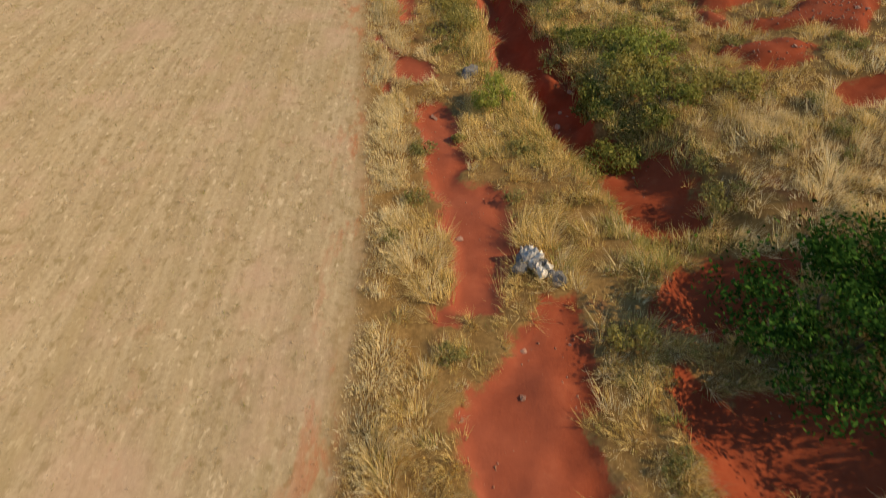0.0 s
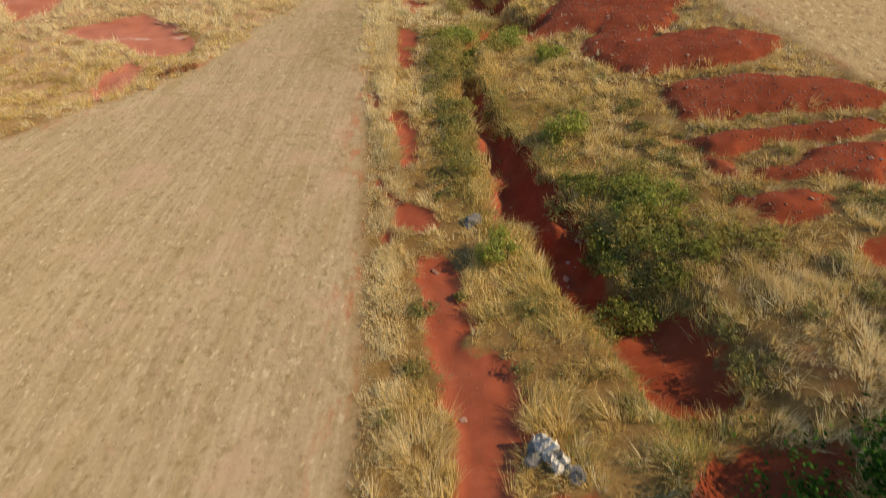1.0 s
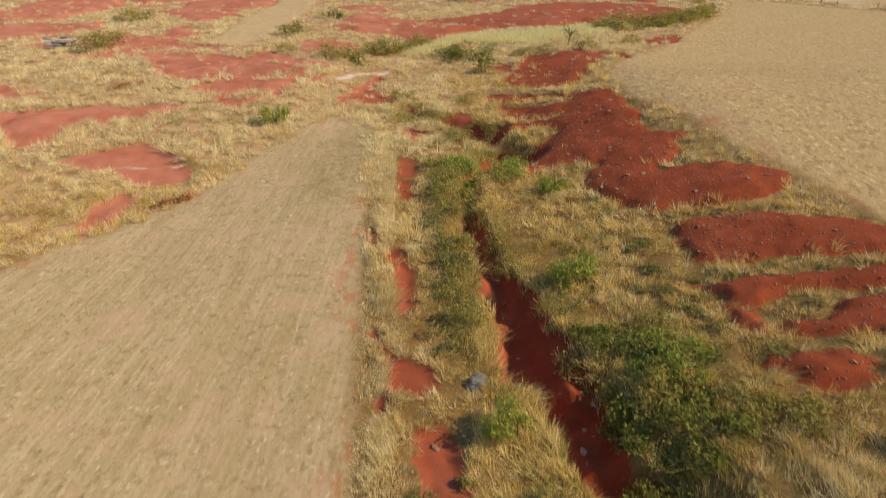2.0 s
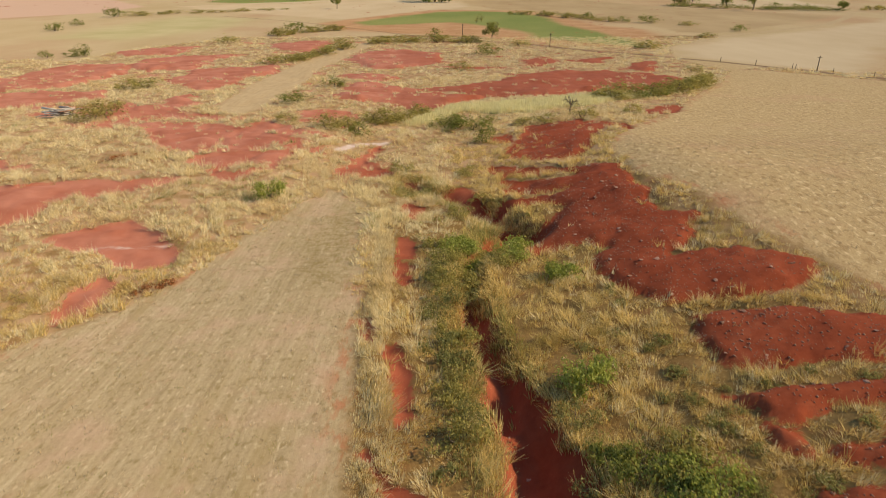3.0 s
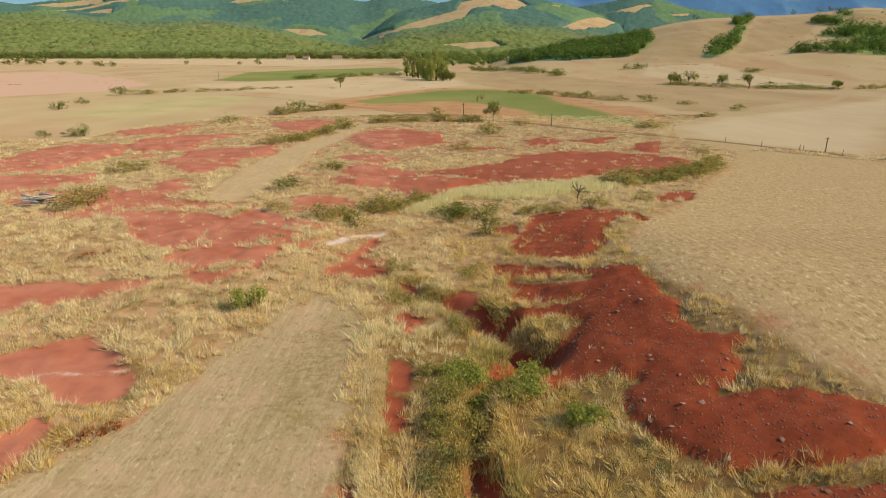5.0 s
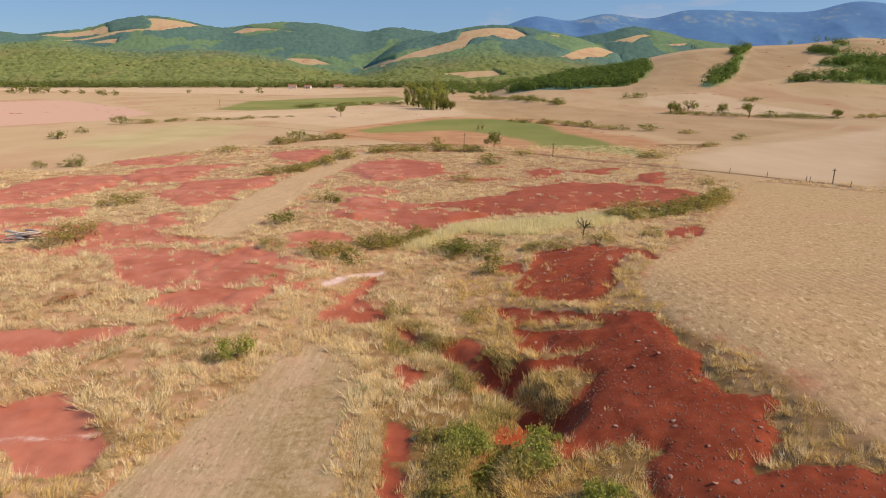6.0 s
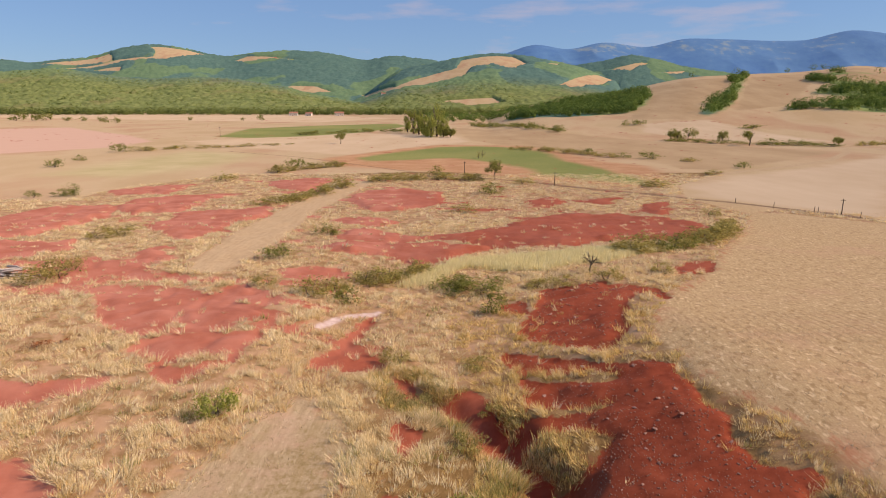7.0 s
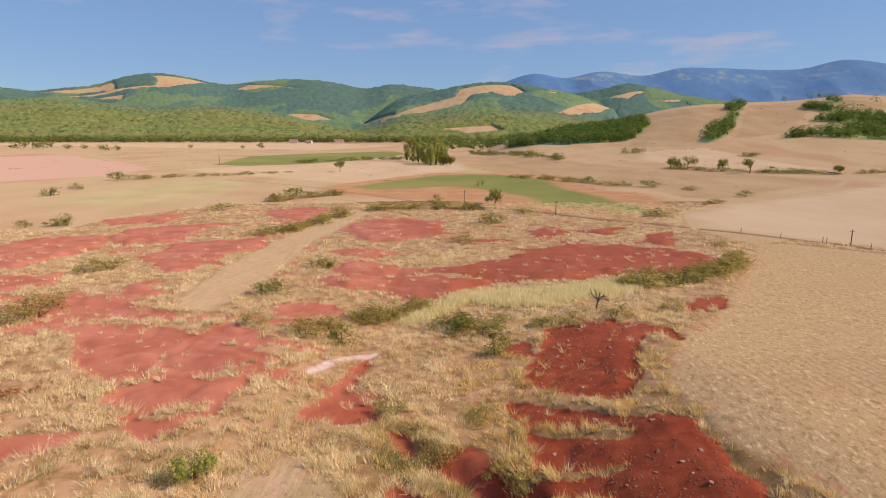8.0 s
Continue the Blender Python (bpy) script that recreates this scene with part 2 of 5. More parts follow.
LEAF_OLIVE = foliage("olive_leaves", (0.20, 0.175, 0.05), (0.42, 0.365, 0.115), (0.62, 0.53, 0.21), 0.5)
RUST = foliage("rusty_leaves", (0.24, 0.08, 0.03), (0.42, 0.17, 0.07), (0.56, 0.28, 0.13), 0.3)
WOODS = foliage("woodland_leaves", (0.13, 0.17, 0.05), (0.20, 0.25, 0.075), (0.28, 0.32, 0.11), 0.45, 0.75)
HILL_OAK = foliage("hill_oak_leaves", (0.055, 0.11, 0.025), (0.13, 0.205, 0.05), (0.25, 0.33, 0.09), 0.45, 0.3)


def forest_material():
    """Closed woodland seen from afar: crowns of mixed broadleaves, with stands of pine."""
    n = Nodes("forest_canopy")
    crown = n.math("ADD", n.math("MULTIPLY", n.noise(0.09, 4, 0.6), 0.6), n.math("MULTIPLY", n.noise(0.02, 4, 0.6), 0.4))
    broad = n.ramp(crown, (0.34, (0.105, 0.145, 0.05)), (0.5, (0.18, 0.225, 0.075)), (0.66, (0.27, 0.30, 0.11)))
    broad = n.mix(n.step(n.noise(0.006, 5, 0.6), 0.52, 0.66, 0, 0.6), broad, (0.24, 0.21, 0.09))
    # far stands: the blue of distance haze is put into their greens
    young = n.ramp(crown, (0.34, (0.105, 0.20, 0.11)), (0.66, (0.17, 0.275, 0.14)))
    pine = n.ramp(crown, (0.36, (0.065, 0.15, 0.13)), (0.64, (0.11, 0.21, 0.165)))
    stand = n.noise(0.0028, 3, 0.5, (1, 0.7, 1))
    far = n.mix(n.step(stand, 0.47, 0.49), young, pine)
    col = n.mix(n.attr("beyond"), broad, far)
    return n.surface(col, 0.95, crown, 0.6, 4.0, 0.05)


FOREST = forest_material()


def bark_material():
    n = Nodes("bark")
    f = n.noise(14.0, 5, 0.7, (1, 1, 0.2))
    return n.surface(n.ramp(f, (0.3, (0.07, 0.05, 0.035)), (0.7, (0.22, 0.17, 0.12))), 0.9, f, 0.5, 0.02)


def stone_material(name, dark, light, rough=0.85):
    n = Nodes(name)
    f = n.math("ADD", n.math("MULTIPLY", n.noise(7.0, 6, 0.7), 0.7), n.math("MULTIPLY", n.add("ShaderNodeObjectInfo").outputs["Random"], 0.3))
    return n.surface(n.ramp(f, (0.3, dark), (0.65, light)), rough, n.noise(16.0, 5), 0.5, 0.03)


def wall_material(name, a, b):
    n = Nodes(name)
    return n.surface(n.ramp(n.noise(0.8, 5), (0.3, a), (0.7, b)), 0.9)


PLASTER, ROOF, SHUTTER = wall_material("plaster", (0.55, 0.48, 0.4), (0.8, 0.74, 0.66)), wall_material("roof_tiles", (0.34, 0.15, 0.09), (0.5, 0.26, 0.17)), wall_material("dark_glass", (0.04, 0.04, 0.05), (0.09, 0.09, 0.1))
BARK = bark_material()
DEADWOOD = stone_material("bleached_wood", (0.34, 0.30, 0.26), (0.74, 0.69, 0.63))
STONE_WHITE = stone_material("pale_stone", (0.34, 0.31, 0.27), (0.84, 0.79, 0.70))
STONE_GREY = stone_material("grey_stone", (0.08, 0.08, 0.075), (0.26, 0.25, 0.24))
STONE_RED = stone_material("red_stone", (0.19, 0.08, 0.05), (0.52, 0.31, 0.23))
GRAVEL = stone_material("pale_gravel", (0.29, 0.135, 0.085), (0.56, 0.35, 0.25))
# pale stone, the shade of its hollows put into the colour as near-black noise
STONE_HOLLOW_SHADE = stone_material("hollow_shade_stone", (0.02, 0.02, 0.02), (0.75, 0.73, 0.69))


# ---------------------------------------------------------------- terrain
def smooth(e0, e1, v):
    u = np.clip((np.asarray(v, float) - e0) / (e1 - e0), 0.0, 1.0)
    return u * u * (3 - 2 * u)


def curve(knots, q):
    """A smooth curve through (a, value) knots, flat beyond its ends."""
    xs, ys = np.array([k[0] for k in knots], float), np.array([k[1] for k in knots], float)
    tang = np.gradient(ys, xs)
    q = np.clip(q, xs[0], xs[-1])
    i = np.clip(np.searchsorted(xs, q) - 1, 0, len(xs) - 2)
    d = xs[i + 1] - xs[i]
    u = (q - xs[i]) / d
    return ((2 * u ** 3 - 3 * u ** 2 + 1) * ys[i] + (u ** 3 - 2 * u ** 2 + u) * d * tang[i]
            + (3 * u ** 2 - 2 * u ** 3) * ys[i + 1] + (u ** 3 - u ** 2) * d * tang[i + 1])


def hash2(i, j, seed):
    v = np.sin(i * 127.1 + j * 311.7 + seed * 74.7) * 43758.5453
    return v - np.floor(v)


def lump(x, y, size, seed=0):
    """Value noise, -1 to 1, with bumps about size metres wide."""
    u, v = np.asarray(x, float) / size, np.asarray(y, float) / size
    i, j = np.floor(u), np.floor(v)
    fu, fv = u - i, v - j
    fu, fv = fu * fu * (3 - 2 * fu), fv * fv * (3 - 2 * fv)
    a, b = hash2(i, j, seed), hash2(i + 1, j, seed)
    c, d = hash2(i, j + 1, seed), hash2(i + 1, j + 1, seed)
    return 2 * (a + (b - a) * fu + (c - a) * fv + (a - b - c + d) * fu * fv) - 1


def fractal(x, y, size, seed=0, octaves=3):
    s, amp = 0, 1.0
    for k in range(octaves):
        s = s + amp * lump(x, y, size / 2.1 ** k, seed + 17 * k)
        amp *= 0.5
    return s / 1.75


def to_line(x, y, pts):
    """Distance to a broken line, and how far along it (in knots) the nearest place lies."""
    best, along = np.full(np.shape(x), 1e9), np.zeros(np.shape(x))
    for k, ((ax, ay), (bx, by)) in enumerate(zip(pts[:-1], pts[1:])):
        dx, dy = bx - ax, by - ay
        u = np.clip(((x - ax) * dx + (y - ay) * dy) / (dx * dx + dy * dy), 0, 1)
        d = np.hypot(x - ax - u * dx, y - ay - u * dy)
        along = np.where(d < best, k + u, along)
        best = np.minimum(best, d)
    return best, along


def inside(x, y, pts):
    """Signed distance to an outline: positive inside."""
    d, _ = to_line(x, y, list(pts) + [pts[0]])
    odd = np.zeros(np.shape(x), bool)
    for (ax, ay), (bx, by) in zip(pts, list(pts[1:]) + [pts[0]]):
        if ay != by:
            odd ^= ((ay > y) != (by > y)) & (x < (bx - ax) * (y - ay) / (by - ay) + ax)
    return np.where(odd, d, -d)


VALLEY = [(-60, 2.2), (0, 0.75), (20, -0.1), (40, -1.25), (60, -2.2), (85, -3.6), (110, -4.0), (140, -4.9), (200, -5.6), (400, -6.0)]
BANK = [(-60, 1.5), (10, 2.5), (20, 2.6), (30, 2.6), (37, 2.8), (45, 3.3), (55, 3.6), (65, 3.3), (75, 2.6), (85, 1.9), (100, 1.2), (140, 0.3), (170, 0)]
SLOPE = [(20, 0), (45, -0.3), (60, 0.6), (78, 1.6), (100, 1.1), (140, 0.4), (180, 0)]

# hills: (foot, crest, back) distances from the eye, and the crest as (sideways / ahead, rise / ahead)
MOUNTAINS = ((3300, 3900, 4500), [(0.014, 0.0576), (0.083, 0.0711), (0.135, 0.0862), (0.187, 0.0803), (0.238, 0.0895), (0.308, 0.0837), (0.359, 0.0945), (0.419, 0.0945), (0.506, 0.092), (0.54, 0.0929), (0.612, 0.107), (0.675, 0.1012), (0.739, 0.0912)])
RIDGES = []
RIDGES.append(((1450, 2100, 2750), [(-0.735, 0.0466), (-0.683, 0.0449), (-0.595, 0.0475), (-0.535, 0.0407), (-0.457, 0.0321), (-0.396, 0.0347), (-0.309, 0.0313), (-0.248, 0.021), (-0.196, 0.009), (-0.118, -0.0048), (-0.056, -0.0169)]))
RIDGES.append(((2200, 3300, 3900), [(-0.767, 0.0618), (-0.68, 0.0644), (-0.629, 0.0593), (-0.594, 0.0618), (-0.532, 0.0677), (-0.492, 0.0786), (-0.44, 0.0837), (-0.393, 0.0786), (-0.35, 0.0694), (-0.324, 0.0677), (-0.289, 0.0728), (-0.211, 0.0753), (-0.159, 0.0694), (-0.125, 0.0627), (-0.081, 0.0686), (-0.047, 0.066), (0.005, 0.0576), (0.058, 0.0364)]))
RIDGES.append(((1500, 2700, 3300), [(-0.162, -0.0065), (-0.117, 0.015), (-0.073, 0.0449), (-0.012, 0.0593), (0.023, 0.0669), (0.066, 0.0719), (0.118, 0.0686), (0.153, 0.0635), (0.196, 0.0542), (0.241, 0.0398), (0.276, 0.0279)]))
RIDGES.append(((2500, 3250, 3700), [(0.153, 0.0364), (0.188, 0.0517), (0.24, 0.061), (0.283, 0.0694), (0.317, 0.0644), (0.362, 0.0534), (0.432, 0.0432), (0.538, 0.0279)]))
RIDGES.append(((400, 900, 1500), [(0.067, -0.0256), (0.093, -0.0169), (0.137, -0.0031), (0.189, 0.0056), (0.242, 0.0116), (0.277, 0.0167), (0.311, 0.0253), (0.363, 0.0356), (0.458, 0.0424), (0.536, 0.0466), (0.596, 0.0525), (0.622, 0.0559), (0.681, 0.0542), (0.795, 0.0618)]))



def hills(x, y):
    ahead = np.maximum(y - 26.0, 1.0)
    s = x / ahead
    z = np.full(np.shape(x), -6.0)
    for (foot, crest, back), profile in RIDGES:
        top = 17.7 + crest * curve(profile, s) + crest * 0.002 * fractal(x, y, crest / 9.0, 3)
        side = smooth(profile[0][0] - 0.02, profile[0][0] + 0.02, s) * (1 - smooth(profile[-1][0] - 0.02, profile[-1][0] + 0.02, s))
        rise = smooth(foot, crest * 1.08, ahead) / smooth(foot, crest * 1.08, np.array(float(crest)))
        shape = np.where(ahead < crest, np.minimum(rise, 1), 1 - smooth(crest, back, ahead))
        z = np.maximum(z, -6.0 + (top + 6.0) * shape * side)
    return z


GULLY = [(-3.6, 66.1), (-2.2, 62.8), (2.1, 58.9), (3.8, 54.4), (5.6, 50.8), (3.1, 48.8), (1.4, 45.2), (1.5, 42), (1.6, 38.1), (2, 33.8), (2.5, 30.3), (3, 27.4), (3.2, 25), (4.3, 22.9), (4.7, 20.6), (6.3, 17.4), (7, 15.5), (7.6, 13.2), (7.7, 11.2), (7.5, 9.5), (7, 7.5), (7.8, 6.3), (8.5, 5)]
GULLY_HALF = [0.9, 1.2, 1.4, 1.4, 1.2, 0.9, 0.6, 0.6, 0.65, 0.75, 0.85, 1.0, 1.1, 1.2, 1.3, 1.4, 1.5, 1.5, 1.5, 1.4, 1.4, 1.5, 1.5]
GULLY_DEEP = [0.4, 1.0, 1.5, 1.6, 1.4, 1.3, 1.3, 1.2, 1.0, 1.25, 1.45, 1.5, 1.5, 1.5, 1.4, 1.2, 1.0, 0.7, 0.7, 0.65, 0.6, 0.6, 0.5]


def gully(x, y):
    """Depth of the ditch at a place, and how far inside it the place lies (positive: in it)."""
    wx, wy = x + 0.35 * lump(x, y, 2.3, 5), y + 0.35 * lump(x, y, 2.3, 6)
    d, k = to_line(wx, wy, GULLY)
    half = np.interp(k, np.arange(len(GULLY)), GULLY_HALF)
    deep = np.interp(k, np.arange(len(GULLY)), GULLY_DEEP)
    axis = np.interp(wy, [p[1] for p in GULLY[::-1]], [p[0] for p in GULLY[::-1]])
    gentle = 1 + 0.9 * smooth(-0.3, 0.5, wx - axis)      # the side under the shrubs slopes more gently
    return deep * (1 - smooth(half * 0.35, half * 1.15 * gentle, d)), half - d


def base(x, y):
    x, y = np.asarray(x, float), np.asarray(y, float)
    z = curve(VALLEY, y) + curve(BANK, y) * smooth(2.0, 22.0, x) + curve(SLOPE, y) * smooth(-7.0, -18.0, x)
    far = smooth(250, 420, y)
    return z * (1 - far) + far * hills(x, y)


# ---------------------------------------------------------------- land cover: outlines in plan
COVER = {k: [] for k in ("bare", "grassy", "field", "green", "earth", "dust", "lush", "meadow", "wood", "swath", "worn", "tan", "cream", "fallow")}


def bare(pts):
    COVER["bare"].append(pts)


def grassy(pts):
    COVER["grassy"].append(pts)


def stubble_field(pts):
    COVER["field"].append(pts)


def green_field(pts):
    COVER["green"].append(pts)


def ploughed_field(pts):
    COVER["earth"].append(pts)


def dirt_track(pts):
    COVER["dust"].append(pts)


def lush_grass(pts):
    COVER["lush"].append(pts)


def hill_meadow(pts):
    COVER["meadow"].append(pts)


def hill_wood(pts):
    COVER["wood"].append(pts)


def tan_field(pts):
    COVER["tan"].append(pts)


def cream_field(pts):
    COVER["cream"].append(pts)


def fallow_field(pts):
    COVER["fallow"].append(pts)


def worn_stubble(pts):
    COVER["worn"].append(pts)


def swath_rows(pts):
    COVER["swath"].append(pts)


bare([(-1.0, 21.3), (-0.4, 21.6), (0.1, 21.0), (0.4, 20.1), (0.6, 18.9), (1.0, 17.7), (0.5, 16.9), (0.3, 16.4), (1.1, 16.1), (2.1, 15.8), (2.2, 14.9), (2.4, 14.2), (2.3, 13.8), (2.1, 13.0), (1.8, 12.1), (1.6, 11.4), (1.4, 10.8), (0.9, 10.8), (0.3, 10.9), (0.2, 11.4), (0.3, 12.0), (0.1, 12.6), (0.3, 13.3), (0.0, 14.3), (0.1, 15.4), (-0.2, 16.1), (-0.5, 16.9), (-0.4, 18.2), (-0.7, 19.4), (-1.0, 20.1)])
bare([(-0.3, 10.9), (0.1, 10.8), (0.2, 10.3), (-0.2, 10.2)])
bare([(2.3, 10.0), (2.8, 10.6), (3.2, 11.1), (3.6, 11.1), (3.6, 10.6), (3.8, 10.0), (3.7, 9.1), (3.7, 8.4), (3.7, 7.7), (3.4, 7.4), (3.3, 7.0), (3.5, 6.6), (3.6, 6.0), (3.5, 5.5), (3.1, 4.9), (1.4, 4.9), (0.7, 5.5), (0.6, 5.9), (0.3, 6.3), (0.3, 6.7), (0.4, 7.2), (0.8, 7.9), (1.2, 8.6), (1.6, 9.3), (2.0, 9.7)])
bare([(6.1, 8.6), (6.6, 8.3), (7.3, 8.0), (7.5, 8.2), (8.5, 7.9), (9.6, 7.6), (10.6, 7.2), (10.4, 5.8), (9.2, 5.0), (6.3, 5.2), (6.1, 5.8), (6.1, 6.4), (5.9, 6.6), (5.9, 7.3), (5.9, 7.9)])
bare([(6.1, 11.2), (5.9, 10.4), (6.3, 10.0), (7.2, 9.9), (7.9, 10.0), (8.9, 10.1), (9.9, 11.1), (9.8, 12.1), (9.3, 12.5), (8.6, 12.8), (7.7, 12.8), (6.9, 12.5), (6.5, 11.9)])
bare([(5.0, 17.1), (5.9, 17.8), (6.8, 18.2), (7.7, 18.4), (8.5, 18.0), (8.2, 17.2), (8.4, 16.4), (8.7, 15.3), (8.5, 14.4), (8.0, 13.9), (7.4, 13.7), (6.9, 13.9), (6.5, 14.3), (6.2, 15.2), (5.7, 15.9)])
bare([(-2.1, 25.5), (-1.1, 24.8), (-0.6, 23.8), (-0.9, 22.8), (-1.7, 23.8)])
bare([(-2.6, 22.8), (-2.2, 22.9), (-2.2, 22.2), (-2.5, 22.3)])
bare([(11.7, 23.7), (12.8, 23.5), (14.1, 22.6), (14.3, 21.9), (13.3, 21.6), (12.1, 22.2)])
bare([(14.5, 20.0), (15.3, 20.1), (16.6, 20.1), (15.8, 17.8), (14.6, 18.5), (14.2, 18.9)])
bare([(10.9, 29.3), (12.6, 29.2), (14.6, 28.9), (16.0, 29.0), (18.6, 28.8), (19.8, 28.0), (17.7, 27.3), (15.9, 27.5), (14.7, 27.8), (13.6, 27.7), (12.9, 27.2), (12.1, 27.4), (11.5, 28.3)])
bare([(15.7, 26.7), (17.3, 26.7), (18.6, 26.0), (16.6, 23.3), (15.6, 23.9), (14.9, 24.2), (13.6, 24.7), (12.9, 25.4), (13.2, 25.6), (14.6, 25.5)])
bare([(11.6, 27.2), (12.3, 26.3), (12.3, 25.5), (11.6, 26.1)])
bare([(11.5, 23.4), (12.8, 23.5), (14.1, 23.4), (14.6, 22.9), (14.2, 22.2), (13.1, 21.6), (12.2, 21.9), (12.0, 22.6)])
bare([(11.5, 34.7), (12.0, 35.5), (13.2, 35.7), (15.5, 35.1), (17.8, 34.2), (19.5, 33.3), (20.6, 32.1), (21.5, 30.6), (19.0, 29.5), (18.4, 29.9), (17.6, 30.3), (16.2, 30.4), (14.6, 30.6), (13.2, 30.6), (12.3, 31.0), (11.7, 32.1), (11.6, 33.0)])
bare([(-4.6, 38.1), (-3.8, 37.8), (-3.2, 35.9), (-3.8, 35.2)])
bare([(-2.9, 35.2), (-2.0, 34.5), (-1.5, 32.6), (-1.4, 30.9), (-1.5, 29.3), (-1.8, 28.6), (-2.1, 30.3), (-2.4, 32.6)])
bare([(-3.4, 46.8), (-2.4, 45.6), (-2.0, 42.5), (-2.9, 42.6)])
bare([(-3.5, 59.0), (-2.5, 58.0), (-2.1, 54.0), (-3.0, 54.7)])
bare([(-3.0, 27.1), (-2.2, 25.8), (-1.1, 25.1), (-0.6, 24.4), (-0.4, 23.4), (-1.8, 23.4), (-2.1, 24.7)])
bare([(-28.6, 50.0), (-26.5, 52.0), (-23.9, 53.8), (-20.9, 51.5), (-18.2, 48.3), (-17.7, 46.2), (-19.5, 45.5), (-21.5, 45.8), (-23.0, 47.8), (-25.3, 48.3)])
bare([(-21.2, 37.9), (-21.8, 40.1), (-22.2, 42.8), (-21.3, 44.1), (-19.9, 43.5), (-19.4, 41.7), (-19.5, 40.1), (-19.8, 38.5), (-20.6, 37.9)])
bare([(-40.7, 61.3), (-38.2, 62.0), (-35.8, 62.8), (-31.6, 63.2), (-27.3, 62.0), (-28.1, 61.1), (-30.9, 59.3), (-31.5, 55.6), (-31.5, 53.5), (-33.7, 52.4)])
bare([(4.3, 70.7), (4.9, 71.5), (9.7, 67.4), (12.6, 64.2), (14.3, 63.9), (15.6, 62.3), (14.9, 60.9), (15.0, 58.9), (14.7, 56.3), (15.3, 54.7), (15.1, 53.1), (14.5, 52.2), (14.6, 50.7), (14.6, 49.1), (16.4, 48.2), (16.6, 47.4), (15.5, 46.2), (15.7, 45.0), (15.0, 44.3), (14.3, 43.2), (13.0, 42.3), (15.0, 42.4), (16.8, 41.8), (18.2, 40.7), (19.3, 39.8), (19.3, 38.1), (17.4, 36.9), (15.8, 36.6), (14.4, 36.5), (13.2, 37.2), (11.9, 37.1), (11.0, 37.6), (10.3, 38.5), (9.6, 40.0), (9.4, 41.5), (8.9, 42.4), (9.0, 43.6), (9.6, 44.7), (10.8, 45.2), (9.6, 46.2), (9.2, 47.1), (8.2, 46.8), (6.9, 46.2), (6.3, 47.6), (5.1, 49.0), (4.4, 50.7), (5.0, 51.6), (7.3, 52.3), (9.4, 54.6), (7.8, 56.5), (5.8, 56.4), (4.0, 56.0), (3.7, 57.1), (4.9, 59.1), (5.4, 63.4), (5.5, 66.9)])
bare([(0.1, 63.0), (1.5, 63.7), (3.2, 61.5), (3.9, 59.5), (3.3, 57.2), (3.5, 55.1), (4.9, 53.2), (4.1, 52.5), (2.3, 53.7), (1.4, 54.6), (0.9, 57.9), (0.1, 59.6)])
bare([(4.3, 53.4), (5.0, 51.4), (5.9, 50.0), (6.8, 47.7), (6.8, 46.0), (5.9, 46.3), (5.2, 47.9), (4.6, 49.5)])
bare([(-3.6, 59.7), (-2.7, 59.0), (-1.7, 56.8), (-2.1, 54.6), (-3.1, 55.2)])
bare([(-3.4, 44.4), (-2.6, 44.4), (-2.0, 43.8), (-1.9, 42.7), (-2.5, 42.0), (-3.1, 42.7)])
bare([(-3.1, 50.2), (-2.3, 49.8), (-1.8, 47.9), (-2.3, 46.5), (-3.1, 46.9)])
bare([(13.9, 91.7), (11.1, 90.7), (9.9, 86.9), (9.0, 82.5), (7.3, 80.0), (6.3, 76.4), (6.9, 74.3), (8.4, 72.6), (10.0, 70.6), (11.5, 69.1), (12.5, 66.9), (13.3, 68.9), (14.4, 70.8), (16.4, 76.1), (17.9, 82.3), (19.6, 86.3), (21.3, 85.9), (22.0, 82.7), (22.4, 87.4), (19.8, 89.4), (17.8, 91.5)])
bare([(6.1, 86.0), (8.0, 86.5), (7.9, 83.1), (6.5, 83.6)])
bare([(29.0, 99.2), (32.7, 102.3), (34.8, 102.3), (31.9, 97.4), (29.2, 95.7), (27.8, 95.7)])
bare([(-35.7, 84.3), (-34.3, 87.5), (-30.9, 88.4), (-27.5, 87.8), (-23.2, 84.3), (-20.1, 81.9), (-16.1, 79.8), (-14.8, 78.8), (-16.3, 76.2), (-18.2, 75.5), (-19.8, 74.2), (-18.5, 73.4), (-15.7, 73.9), (-15.6, 71.7), (-16.5, 70.0), (-16.2, 67.6), (-16.3, 66.3), (-17.8, 64.6), (-18.9, 63.0), (-20.4, 63.5), (-22.1, 66.2), (-22.0, 67.4), (-26.3, 69.8), (-28.8, 69.2), (-28.6, 71.2), (-27.1, 72.6), (-31.8, 76.7), (-33.3, 80.7)])
bare([(-24.0, 88.5), (-22.5, 89.9), (-18.1, 85.1), (-16.1, 83.1), (-17.7, 81.4), (-21.3, 83.9)])
bare([(-20.0, 97.9), (-13.9, 100.1), (-13.2, 97.7), (-15.6, 93.7), (-18.7, 95.5)])
bare([(-10.5, 67.8), (-9.7, 71.5), (-8.9, 76.0), (-8.4, 80.0), (-7.2, 83.4), (-7.6, 78.2), (-7.9, 73.7), (-6.6, 71.4), (-4.7, 69.2), (-5.0, 67.4), (-7.7, 67.6)])
bare([(-88.1, 132.0), (-85.3, 139.6), (-89.1, 156.0), (-83.2, 160.6), (-75.2, 162.3), (-70.4, 151.7), (-70.1, 143.5), (-67.9, 132.2), (-69.7, 125.4), (-76.5, 119.1)])
